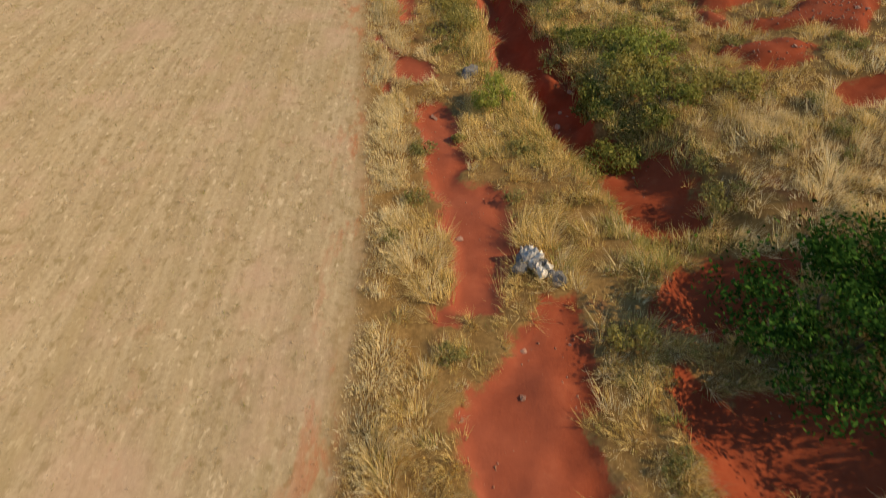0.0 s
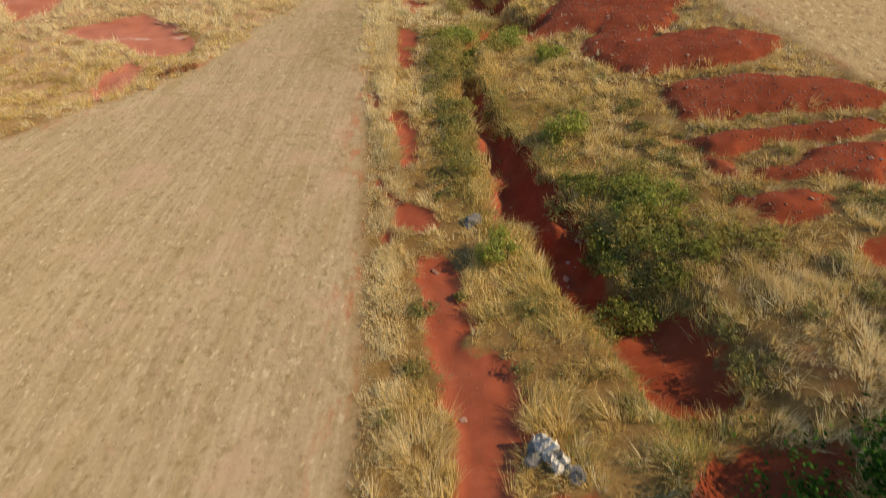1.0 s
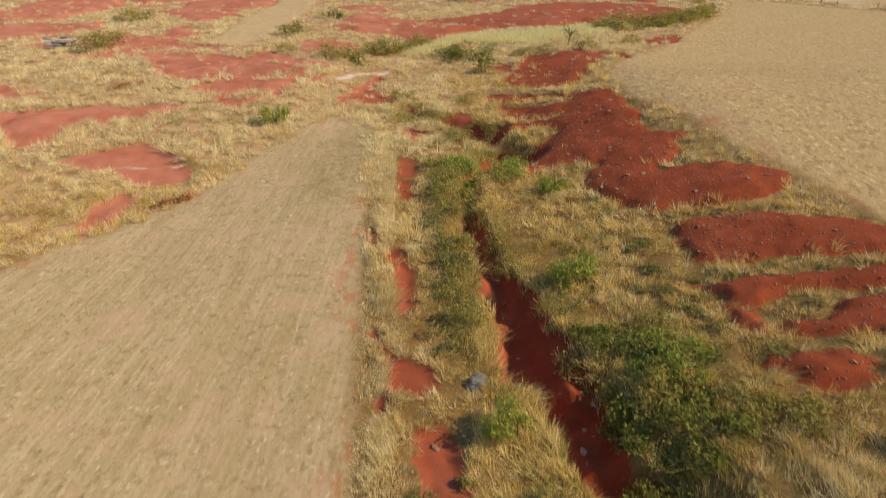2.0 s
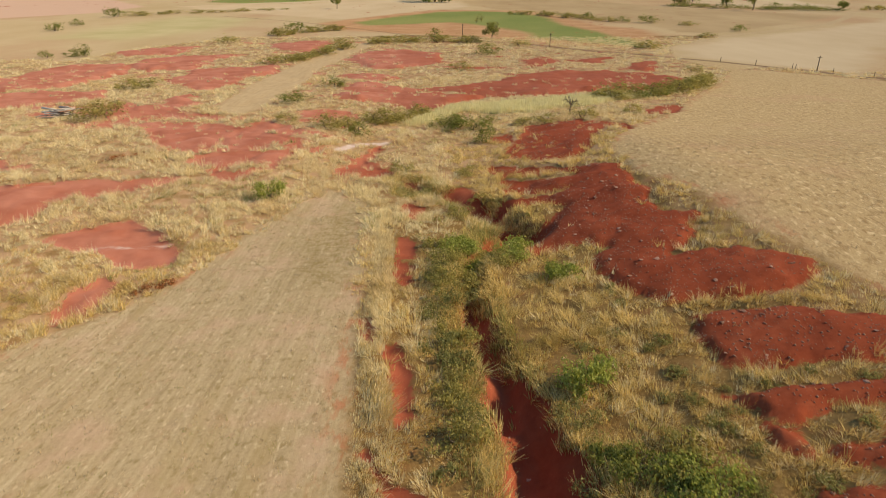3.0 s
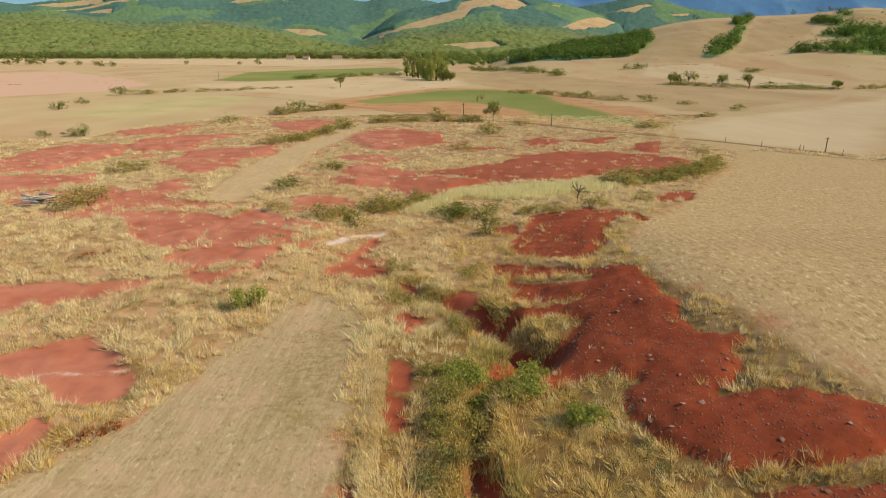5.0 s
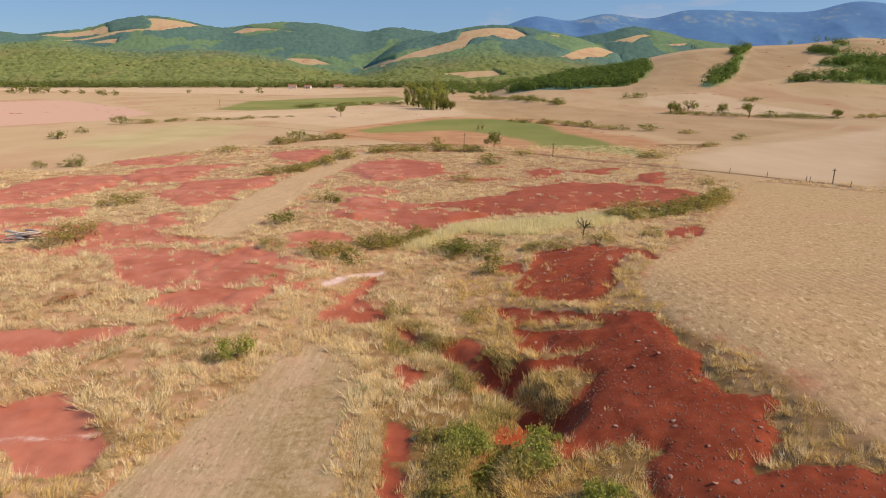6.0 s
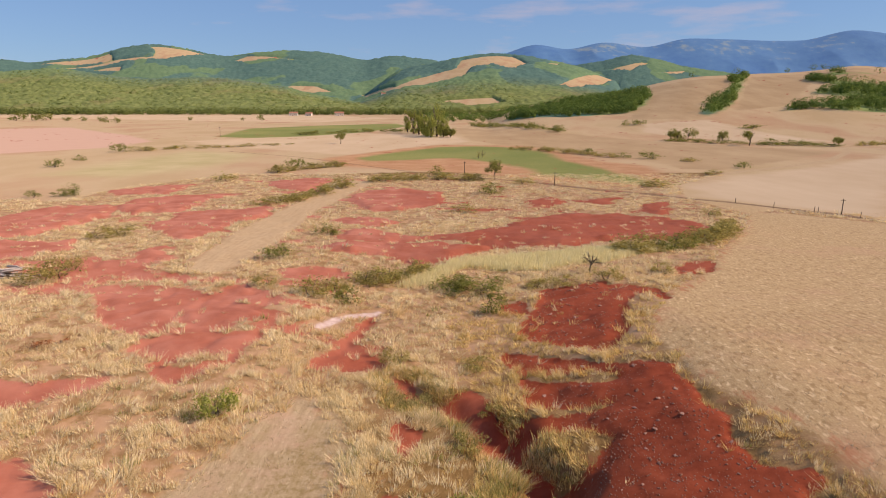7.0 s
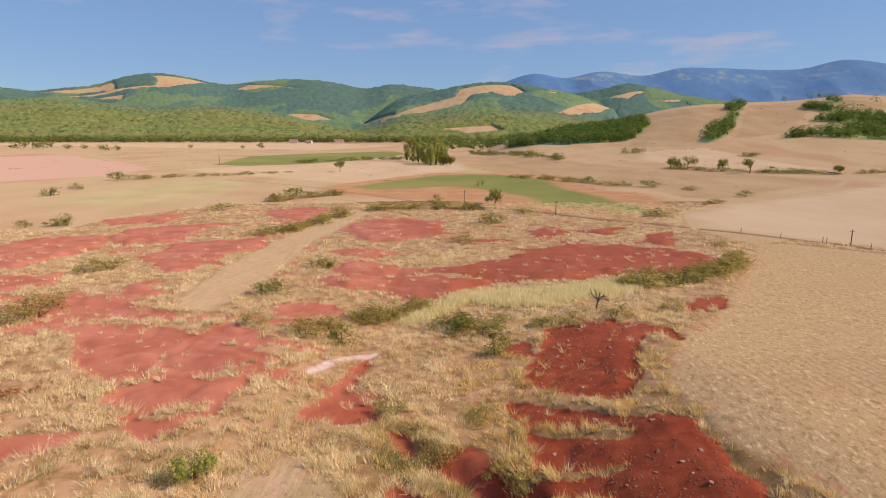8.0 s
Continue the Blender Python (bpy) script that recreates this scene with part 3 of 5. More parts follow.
bare([(-45.3, 97.8), (-45.5, 103.0), (-41.5, 111.4), (-37.2, 105.0), (-37.8, 97.8), (-41.8, 94.5)])
bare([(-72.4, 160.6), (-75.0, 175.5), (-66.1, 181.2), (-56.8, 183.4), (-57.7, 170.2), (-57.3, 156.1), (-63.9, 151.8)])
bare([(-52.8, 139.6), (-54.3, 151.6), (-47.5, 155.9), (-39.0, 160.7), (-37.2, 149.9), (-39.9, 139.8), (-39.0, 125.3), (-42.5, 122.1), (-54.3, 135.8)])
bare([(-90.8, 192.8), (-81.3, 199.2), (-74.3, 206.1), (-72.8, 186.7), (-83.0, 183.2)])
bare([(-53.1, 213.7), (-40.9, 221.9), (-34.7, 217.0), (-38.3, 192.9), (-47.7, 199.3)])
bare([(-72.5, 113.7), (-68.3, 117.6), (-60.4, 116.4), (-58.4, 119.1), (-55.1, 110.4), (-57.9, 106.9), (-64.5, 103.0)])
bare([(10.5, 134.6), (17.0, 144.6), (25.2, 152.6), (34.3, 151.0), (40.5, 144.5), (46.9, 140.5), (46.3, 131.2), (42.1, 123.0), (37.3, 120.0), (32.7, 120.0), (28.5, 121.2), (22.8, 120.0), (17.0, 117.8), (9.8, 117.1), (5.6, 120.5), (1.0, 123.4), (-2.8, 126.2), (4.1, 129.1)])
bare([(-17.0, 114.0), (-13.3, 118.3), (-6.2, 118.3), (-0.8, 120.8), (5.3, 115.7), (2.6, 111.6), (0.9, 108.5), (-3.1, 106.0), (-6.4, 108.5), (-11.4, 110.0)])
bare([(-16.6, 122.5), (-14.0, 131.3), (-7.7, 127.3), (-4.6, 123.4), (-9.1, 121.4)])
bare([(-24.2, 175.8), (-19.5, 190.3), (-10.5, 193.1), (-1.2, 186.9), (-1.1, 171.2), (-6.2, 161.8), (-10.9, 157.0), (-15.7, 156.2), (-19.4, 165.5)])
bare([(-20.8, 142.0), (-16.8, 145.5), (-10.8, 141.6), (-13.6, 137.0)])
bare([(19.2, 171.2), (25.4, 176.0), (28.7, 171.3), (21.8, 161.4)])
bare([(30.4, 173.0), (42.1, 176.0), (36.0, 168.0)])
bare([(46.0, 166.1), (53.1, 171.4), (44.9, 152.8), (43.9, 157.0)])
bare([(1.9, 31.2), (2.2, 28.1), (2.2, 25.8), (2.7, 24.0), (3.4, 23.1), (3.6, 21.7), (3.8, 20.3), (4.3, 19.1), (4.7, 19.1), (5.3, 19.9), (5.8, 21.4), (5.9, 22.2), (5.5, 23.4), (5.3, 25.1), (5.2, 26.5), (4.4, 28.1), (4.4, 30.9)])
bare([(2.2, 33.5), (3.2, 33.2), (3.3, 31.4), (3.6, 29.0), (4.3, 28.9), (4.4, 28.2), (3.6, 27.0), (4.0, 26.6), (5.0, 26.0), (5.4, 24.5), (5.3, 23.2), (2.3, 23.4), (2.0, 25.1), (2.4, 26.6), (2.3, 28.4), (1.9, 30.3)])
bare([(0.9, 39.1), (1.8, 39.4), (2.6, 38.6), (2.7, 36.4), (2.5, 34.9), (2.7, 33.1), (3.8, 32.2), (3.7, 30.3), (4.6, 28.9), (4.4, 27.4), (1.9, 27.5), (1.9, 29.0), (2.2, 30.7), (1.8, 33.1), (1.4, 34.9), (0.9, 37.0)])
bare([(-33.8, 62.6), (-30.0, 63.0), (-26.6, 63.6), (-24.5, 64.0), (-23.4, 62.8), (-25.0, 61.3), (-27.4, 60.2), (-28.3, 59.1), (-31.0, 58.7)])
bare([(-10.9, 67.4), (-10.1, 70.7), (-7.4, 72.4), (-4.7, 69.7), (-4.8, 67.5), (-7.7, 67.4)])
grassy([(5.7, 66.8), (8.1, 65.0), (10.5, 65.2), (12.1, 62.4), (11.0, 61.4), (7.9, 63.3), (5.3, 64.8)])
grassy([(5.1, 60.4), (7.3, 59.5), (10.5, 58.8), (9.9, 58.1), (7.1, 58.1), (4.3, 58.9)])
grassy([(12.9, 42.7), (13.4, 43.2), (14.1, 42.8), (13.7, 42.1), (12.9, 42.1)])
grassy([(-20.7, 76.2), (-18.5, 76.7), (-15.7, 78.3), (-16.2, 75.9), (-18.4, 74.5)])
grassy([(-25.4, 75.5), (-23.0, 75.9), (-22.4, 73.9), (-24.9, 74.2)])
grassy([(-65.3, 147.5), (-64.2, 160.5), (-57.2, 150.0), (-58.2, 139.7)])
grassy([(-27.0, 72.3), (-24.4, 73.2), (-21.5, 73.2), (-18.3, 74.2), (-15.3, 76.6), (-14.5, 77.4), (-15.7, 73.9), (-19.3, 72.8), (-22.6, 72.2), (-25.0, 71.2)])
grassy([(-31.2, 73.3), (-28.4, 74.2), (-25.5, 72.3), (-24.7, 69.6), (-25.4, 67.5), (-28.0, 67.3)])
grassy([(-22.0, 65.9), (-20.5, 67.1), (-18.3, 68.3), (-16.6, 69.1), (-16.8, 67.2), (-19.5, 65.6)])
green_field([(-165, 483), (-188, 639), (-139, 720), (-59, 797), (-38, 702), (-69, 555), (-102, 491), (-136, 468)])
green_field([(-39, 303), (-24, 336), (-2, 376), (20, 381), (42, 367), (49, 335), (50, 290), (57, 255), (60, 232), (62, 216), (59, 205), (49, 213), (38, 226), (30, 232), (31, 255), (19, 282), (3, 303), (-16, 292), (-32, 287)])
ploughed_field([(-55, 297), (-40, 328), (-20, 367), (-2, 395), (46, 386), (53, 367), (64, 289), (78, 265), (71, 227), (58, 199), (48, 203), (30, 216), (14, 236), (-18, 251), (-40, 265)])
ploughed_field([(-501, 599), (-417, 625), (-378, 668), (-234, 499), (-186, 428), (-184.1, 366.6), (-212, 327.9), (-244.1, 302.7)])
dirt_track([(-32.5, 97.5), (-27.4, 96.1), (-26.2, 105), (-26, 124.4), (-27.8, 154.4), (-22.9, 198.4), (-20.6, 213.2), (-29.1, 219.1), (-33.1, 186.8), (-35.9, 154.4), (-36, 127.2), (-33.5, 105)])
lush_grass([(-6, 94), (1, 108), (5, 109), (9, 110), (17, 110), (23, 112), (31, 114), (39, 117), (32, 111), (25, 107), (21, 103), (16, 102), (12, 100), (7, 101), (3, 104), (1, 102), (-2, 95)])
hill_meadow([(-2053, 3280), (-1655, 3285), (-1565, 3128), (-1823, 3174)])
hill_meadow([(-1460, 3298), (-1169, 3308), (-1286, 3075), (-1546, 3061), (-1748, 3087), (-1850, 3124), (-1575, 3120), (-1362, 3100), (-1389, 3197)])
hill_meadow([(-1036, 3200), (-977, 3283), (-623, 3093), (-775, 3150), (-941, 3158)])
hill_meadow([(-677, 2735), (-534, 2730), (-438, 2644), (-562, 2636)])
hill_meadow([(66, 2621), (146, 2653), (274, 2681), (313, 2495), (242, 2359), (175, 2424), (94, 2382), (66, 2255), (-11, 2197), (-159, 2146), (-282, 2394), (-337, 2662), (-167, 2251), (-33, 2402), (40, 2431)])
hill_meadow([(-26, 1874), (138, 1896), (162, 1803), (66, 1731)])
hill_meadow([(77, 1650), (170, 1718), (89, 846), (35, 925)])
hill_meadow([(370, 2153), (607, 2664), (787, 2972), (552, 2330), (412, 2127)])
hill_meadow([(744, 3145), (852, 3147), (1009, 3219), (863, 3086)])
hill_meadow([(969, 3083), (1175, 3211), (1123, 3142)])
hill_meadow([(374, 2571), (478, 2724), (427, 2557)])
hill_meadow([(-1647, 3047), (-1466, 3005), (-1443, 2927)])
hill_wood([(70, 715), (79, 784), (114, 816), (153, 850), (198, 870), (229, 860), (256, 850), (240, 780), (208, 692), (177, 652), (118, 653)])
hill_wood([(231, 589), (230, 609), (280, 686), (363, 839), (386, 868), (336, 763), (277, 651)])
hill_wood([(307, 613), (348, 632), (357, 602), (405, 592), (454, 663), (394, 656), (358, 650)])
hill_wood([(386, 710), (420, 729), (502, 732), (454, 663), (402, 669)])
hill_wood([(429, 809), (448, 812), (453, 754), (483, 741), (432, 739)])
hill_wood([(494, 869), (495, 823), (517, 809), (471, 817)])
tan_field([(8, 668), (91, 507), (137, 417), (195.5, 342.9), (144.2, 289.5), (99.1, 250.6), (86.5, 254.6), (79.9, 303.2), (36.2, 385.4), (16, 441)])
tan_field([(264, 868), (375, 863), (294, 685), (217, 569), (163, 596)])
tan_field([(392, 861), (475, 875), (569, 872), (500, 759), (428, 788), (333, 643), (269, 621)])
cream_field([(161, 558), (222, 569), (248, 429), (184, 429), (148, 498)])
cream_field([(-1035, 1520), (-355, 1433), (-82, 1100), (-163, 842), (-398, 953), (-775, 1143)])
cream_field([(-163, 428), (-86, 545), (6, 517), (16, 429), (-43.5, 318.2), (-114.1, 375.7)])
cream_field([(60, 182), (70, 202), (93, 229), (123, 251), (151, 270), (219, 329), (87, 144), (76, 163), (68, 173)])
fallow_field([(-134.5, 231.8), (-135.4, 283.8), (-128.8, 342.4), (-88, 328.1), (-86.7, 276.5), (-105.2, 225.2)])
worn_stubble([(-10.9, 48.9), (-10.5, 54.3), (-8.6, 58.6), (-6.7, 57.9), (-5.5, 53.3), (-5.2, 46.9), (-5.3, 41.3), (-7.7, 40.6), (-9.8, 42.9)])
swath_rows([(18.8, 79.3), (19.0, 75.3), (26.1, 76.2), (35.1, 77.4), (45.8, 76.2), (35.4, 61.9), (29.5, 62.8), (21.5, 65.1), (17.4, 70.0)])
road = [(98, 122), (84, 144), (80, 153), (75, 160), (67, 171), (60, 177), (52, 186), (41, 194), (34, 203), (26, 212), (-5, 236), (-18, 251), (-43, 282), (-67, 309), (-91, 328), (-109, 343)]
lane = [(58, 184), (60, 191), (66, 205), (79, 219), (99, 241), (131, 265), (161, 290), (192, 329), (209, 355), (217, 372), (226, 378), (232, 366), (224, 350)]
white = [(-11.7, 77.4), (-10.4, 80.7), (-9.1, 82.6), (-7.1, 84.1)]
salt = [(-25.1, 48.2), (-23.6, 48.9), (-22.4, 49.0), (-21.1, 49.2), (-19.3, 49.4)]
stubble_field([(-2.6, -60), (-2.4, 0), (-2.6, 5.4), (-2.5, 9.8), (-2.5, 13.2), (-2.8, 17.1), (-3.3, 22.8), (-4.3, 34.5), (-5.5, 54.7), (-6.7, 58.9), (-8.6, 62.6), (-10.1, 62.2), (-12.7, 59.6), (-13.4, 54.2), (-14.8, 49.3), (-16.9, 43.8), (-18, 40.2), (-21.1, 35.8), (-22.5, 33.1), (-32, 22), (-45, 0), (-70, -60)])
stubble_field([(60, -60), (38, 0), (30, 22), (25.5, 32), (21.2, 33.1), (20.7, 37.1), (19.8, 41), (18.6, 44.6), (18.1, 50.3), (15.8, 58.8), (16, 64.2), (16.1, 69.1), (17.9, 74.9), (23.4, 85.1), (32.3, 97), (40.8, 112.8), (54.4, 134.1), (63.4, 153.6), (70.9, 153.6), (81.4, 140.7), (100, 118), (160, 60), (220, -60)])
stubble_field([(-126.9, 154.2), (-105.2, 173.4), (-90.7, 171.5), (-91.2, 192.3), (-82.1, 213.1), (-72.3, 228.5), (-69.4, 262.8), (-51.9, 281.5), (-46.2, 303), (-47, 342.5), (-81, 428), (-174, 428), (-281, 428), (-388, 428)])
stubble_field([(63.8, 152.1), (61.8, 159.2), (59.8, 179.8), (67.7, 205), (94.5, 235.6), (134.8, 272.1), (172.8, 297.6), (197.2, 309.2), (245.5, 297.7), (110.7, 146.3), (87.8, 149.9), (74.4, 160)])


def cover(kind, x, y, reach=2.5, wobble=0.0, size=1.5):
    """How far inside the outlines of a kind a place lies, in metres (negative: outside)."""
    best = np.full(np.shape(x), -reach)
    for pts in COVER[kind]:
        p = np.array(pts)
        m = (x > p[:, 0].min() - reach) & (x < p[:, 0].max() + reach) & (y > p[:, 1].min() - reach) & (y < p[:, 1].max() + reach)
        if m.any():
            best[m] = np.maximum(best[m], inside(x[m], y[m], pts))
    if wobble:
        best = best + np.where(best > -reach, wobble * fractal(x, y, size, 41), 0)
    return np.clip(best, -reach, reach)


def bare_cover(x, y):
    """Bare clay: the outlines, frayed, with grassy islands in them and small scalds around them."""
    far = smooth(70, 110, y)
    b = cover("bare", x, y, 2.5, 0.0)
    b = np.minimum(b, -cover("grassy", x, y, 2.5) + 0.15)
    b = b + (0.36 + 0.9 * far) * fractal(x, y, 1.5, 23) + 0.16 * lump(x, y, 0.55, 26) + 1.1 * far * lump(x * 0.3, y, 4.0, 29) + 0.10 + 1.2 * far + 0.1 * smooth(-6, -14, x) * smooth(54, 64, y)
    streak = fractal(x * (1 - 0.62 * far), y, 2.6 + 1.2 * far, 37)
    b = b - (0.8 + 1.6 * far) * smooth(0.40, 0.68, streak) * (0.2 + 0.8 * far)
    waste = smooth(54, 72, y) * smooth(236, 215, y) * smooth(66, 56, x) * smooth(-70, -60, x) * (far + (1 - far) * smooth(-1, -6, x))
    b = np.maximum(b, waste * 2.2 * (fractal(x * 0.38, y + 0.15 * x, 5.5, 38) - 0.48 + 0.16 * smooth(0, -30, x) + 0.22 * fractal(x, y, 1.3, 39)) - (1 - waste))
    b = np.minimum(b, 0.35 - np.maximum(cover("field", x, y, 2.5), cover("dust", x, y, 2.5)))
    _, g = gully(x, y)
    return np.maximum(b, np.where(y > 18, g - 0.35 + 0.5 * lump(x, y, 1.4, 8), -2.5))


def height(x, y, b=None):
    """The finished ground."""
    x, y = np.asarray(x, float), np.asarray(y, float)
    b = bare_cover(x, y) if b is None else b
    near = 1 - smooth(180, 320, y)
    f = cover("field", x, y, 2.5)
    z = base(x, y) - gully(x, y)[0]
    rough = smooth(0.5, -1.0, f) * near
    z = z + rough * (0.16 * fractal(x, y, 3.2, 11) + 0.06 * lump(x, y, 0.7, 12))
    dome = smooth(7, 10, x) * smooth(70, 60, y) * smooth(20, 24, y)
    z = z + dome * (0.34 * smooth(-0.05, 0.55, b) + 0.10 * smooth(0.5, 2.0, b) - 0.15 * smooth(-0.9, -0.1, b)) * smooth(0.9, 0.4, gully(x, y)[0])
    z = z + near * 0.5 * smooth(100, 115, y) * smooth(0.1, 1.2, b)      # low scarps round the worn slopes
    z = z - near * 0.20 * smooth(-0.25, 0.45, b) * (1 - dome) + near * smooth(0.25, 1.9, b) * (0.12 + (0.34 - 0.14 * dome - 0.08 * smooth(60, 90, y)) * fractal(x, y, 3.6, 14) - 0.05 * dome + 0.4 * smooth(60, 90, y) * fractal(x * 0.6, y, 8.0, 19))
    z = z + near * 0.022 * smooth(0.2, 1.0, b) * lump(x + 0.8 * lump(x, y, 3.0, 18), y, 0.8, 16)
    rills = np.abs(lump(x * 0.45 + 0.4 * lump(x, y, 4.0, 24), y, 2.4, 22))
    z = z - near * smooth(55, 75, y) * smooth(0.1, 0.9, b) * 0.20 * smooth(0.28, 0.0, rills)
    hump = smooth(-0.4, 0.4, gully(x, y)[1]) * smooth(17, 19, y) * smooth(41, 37, y)
    z = z + hump * 1.0 * smooth(0.05, 0.75, lump(x, y, 1.7, 21))
    z = z + near * (1 - rough) * 0.03 * smooth(50, 25, y) * fractal(x, y, 1.2, 15)
    return z


def ground():
    rows, y = [], -60.0
    while y < 4700:
        rows.append(y)
        y += 1.5 if y < -6 else max(0.15, 0.0095 * y) if y < 60 else 0.51 + 0.0095 * (y - 60)
    rows = np.array(rows)
    wings = np.array([1.06, 1.2, 1.5, 2.2, 3.5])
    cols = np.concatenate([-wings[::-1], np.linspace(-1, 1, 461), wings])
    Y, S = np.meshgrid(rows, cols, indexing="ij")
    X = S * (17 + np.where(Y > 0, 0.92 * Y, -2.0 * Y))
    x, y = X.ravel(), Y.ravel()
    b = bare_cover(x, y)
    z = height(x, y, b)
    nr, nc = len(rows), len(cols)
    i = np.arange(nr * nc).reshape(nr, nc)
    quads = np.stack([i[:-1, :-1], i[:-1, 1:], i[1:, 1:], i[1:, :-1]], -1).reshape(-1, 4)
    me = bpy.data.meshes.new("ground")
    me.vertices.add(len(x))
    me.vertices.foreach_set("co", np.stack([x, y, z], -1).ravel())
    me.loops.add(quads.size)
    me.loops.foreach_set("vertex_index", quads.ravel())
    me.polygons.add(len(quads))
    me.polygons.foreach_set("loop_start", np.arange(len(quads)) * 4)
    me.update(calc_edges=True)
    me.shade_smooth()
    wide = 25.0
    field = cover("field", x, y, 2.5)
    field = np.maximum(field, np.where(y > 238 + 14 * lump(x, y, 60, 33), 2.5, -2.5))
    rd, _ = to_line(x, y, road)
    ln, _ = to_line(x, y, lane)
    wh = np.minimum(to_line(x, y, white)[0], to_line(x, y, salt)[0] + 0.43)
    hill = hills(x, y) + 6.0
    far_wood = np.where((y > 1300) & (hill > 3.0), 25.0, -25.0)
    far_wood = np.minimum(far_wood, -cover("meadow", x, y, wide))
    far_wood = np.maximum(far_wood, cover("wood", x, y, wide))
    layers = dict(bare=b, field=field, lush=cover("lush", x, y, 2.5), dust=np.maximum(cover("dust", x, y, 2.5), 1.9 - ln), road_strip=np.where(x > 20, 1.0, 0.7) - rd,
                  # the clay's paling rises leftwards for chalk and haze, and again with distance
                  earth=cover("earth", x, y, wide), tan=cover("tan", x, y, wide), cream=cover("cream", x, y, wide), fallow=cover("fallow", x, y, wide), green=cover("green", x, y, wide), wood=far_wood, pale=np.clip(0.5 - wh, -3, 1), swath=cover("swath", x, y, 2.5), worn=cover("worn", x, y, 2.5), east=smooth(9, 14, x) * smooth(-20, 0, y + 40), far=smooth(120, 200, y), dusty=0.85 * smooth(-120, -180, x), waste=np.maximum(np.maximum(smooth(52, 75, y) * smooth(240, 225, y), smooth(-8, -13, x) * smooth(30, 40, y) * smooth(240, 225, y)), 0.55 * smooth(14, 17, x) * smooth(30, 38, y) * smooth(75, 65, y)), chalk_haze=np.clip(0.22 * smooth(4, 2, x) + 0.8 * smooth(2, -26, x) * smooth(300, 200, y) + 0.35 * smooth(75, 120, y), 0, 1))
    for name, v in layers.items():
        me.attributes.new(name, "FLOAT", "POINT").data.foreach_set("value", np.ascontiguousarray(v, np.float32))
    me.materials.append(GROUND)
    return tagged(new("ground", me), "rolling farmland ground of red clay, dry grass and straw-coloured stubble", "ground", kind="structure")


ground()


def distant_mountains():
    """The last range, beyond the hills: a solid ridge, distance haze put into its colour."""
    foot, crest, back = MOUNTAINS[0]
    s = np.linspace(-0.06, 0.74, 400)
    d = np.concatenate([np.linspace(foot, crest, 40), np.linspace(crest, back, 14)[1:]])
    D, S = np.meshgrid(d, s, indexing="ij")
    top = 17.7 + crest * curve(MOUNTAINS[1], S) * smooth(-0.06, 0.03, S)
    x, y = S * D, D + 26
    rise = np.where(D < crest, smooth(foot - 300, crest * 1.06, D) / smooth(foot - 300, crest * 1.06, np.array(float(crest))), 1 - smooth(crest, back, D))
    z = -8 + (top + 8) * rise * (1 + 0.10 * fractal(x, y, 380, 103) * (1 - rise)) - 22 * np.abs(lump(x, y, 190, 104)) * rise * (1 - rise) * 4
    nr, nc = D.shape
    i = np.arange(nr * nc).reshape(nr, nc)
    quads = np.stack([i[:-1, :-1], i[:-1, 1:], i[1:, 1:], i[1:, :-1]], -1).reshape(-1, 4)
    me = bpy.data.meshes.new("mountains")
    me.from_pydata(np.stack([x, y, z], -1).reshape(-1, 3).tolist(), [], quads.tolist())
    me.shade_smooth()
    n = Nodes("hazed_mountains")
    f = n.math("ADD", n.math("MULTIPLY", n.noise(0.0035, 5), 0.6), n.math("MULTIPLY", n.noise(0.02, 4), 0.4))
    # the blues stand in for the air between, not for the slopes' own colour
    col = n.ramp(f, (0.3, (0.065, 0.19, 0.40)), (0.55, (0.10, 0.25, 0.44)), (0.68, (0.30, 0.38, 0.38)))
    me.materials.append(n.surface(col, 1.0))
    tagged(new("backdrop", me), "wooded mountain range at the horizon, blue haze in its colour", "mountains", kind="structure")


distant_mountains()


# ---------------------------------------------------------------- mesh helpers
def raw_mesh(name, verts, faces, mat):
    """A mesh from arrays; faces all have the same number of corners."""
    verts, faces = np.asarray(verts, np.float32), np.asarray(faces, np.int32)
    me = bpy.data.meshes.new(name)
    me.vertices.add(len(verts))
    me.vertices.foreach_set("co", verts.ravel())
    me.loops.add(faces.size)
    me.loops.foreach_set("vertex_index", faces.ravel())
    me.polygons.add(len(faces))
    me.polygons.foreach_set("loop_start", np.arange(len(faces)) * faces.shape[1])
    me.update(calc_edges=True)
    me.materials.append(mat)
    return me


def part(name, bm, material, parent, label=""):
    """Links a bmesh (or a finished mesh) as one part under a thing."""
    if isinstance(bm, bmesh.types.BMesh):
        me = bpy.data.meshes.new(name)
        bm.to_mesh(me)
        bm.free()
        me.materials.append(material)
        me.shade_smooth()
    else:
        me = bm
    ob = new(name, me)
    ob.parent = parent
    return tagged(ob, label) if label else ob


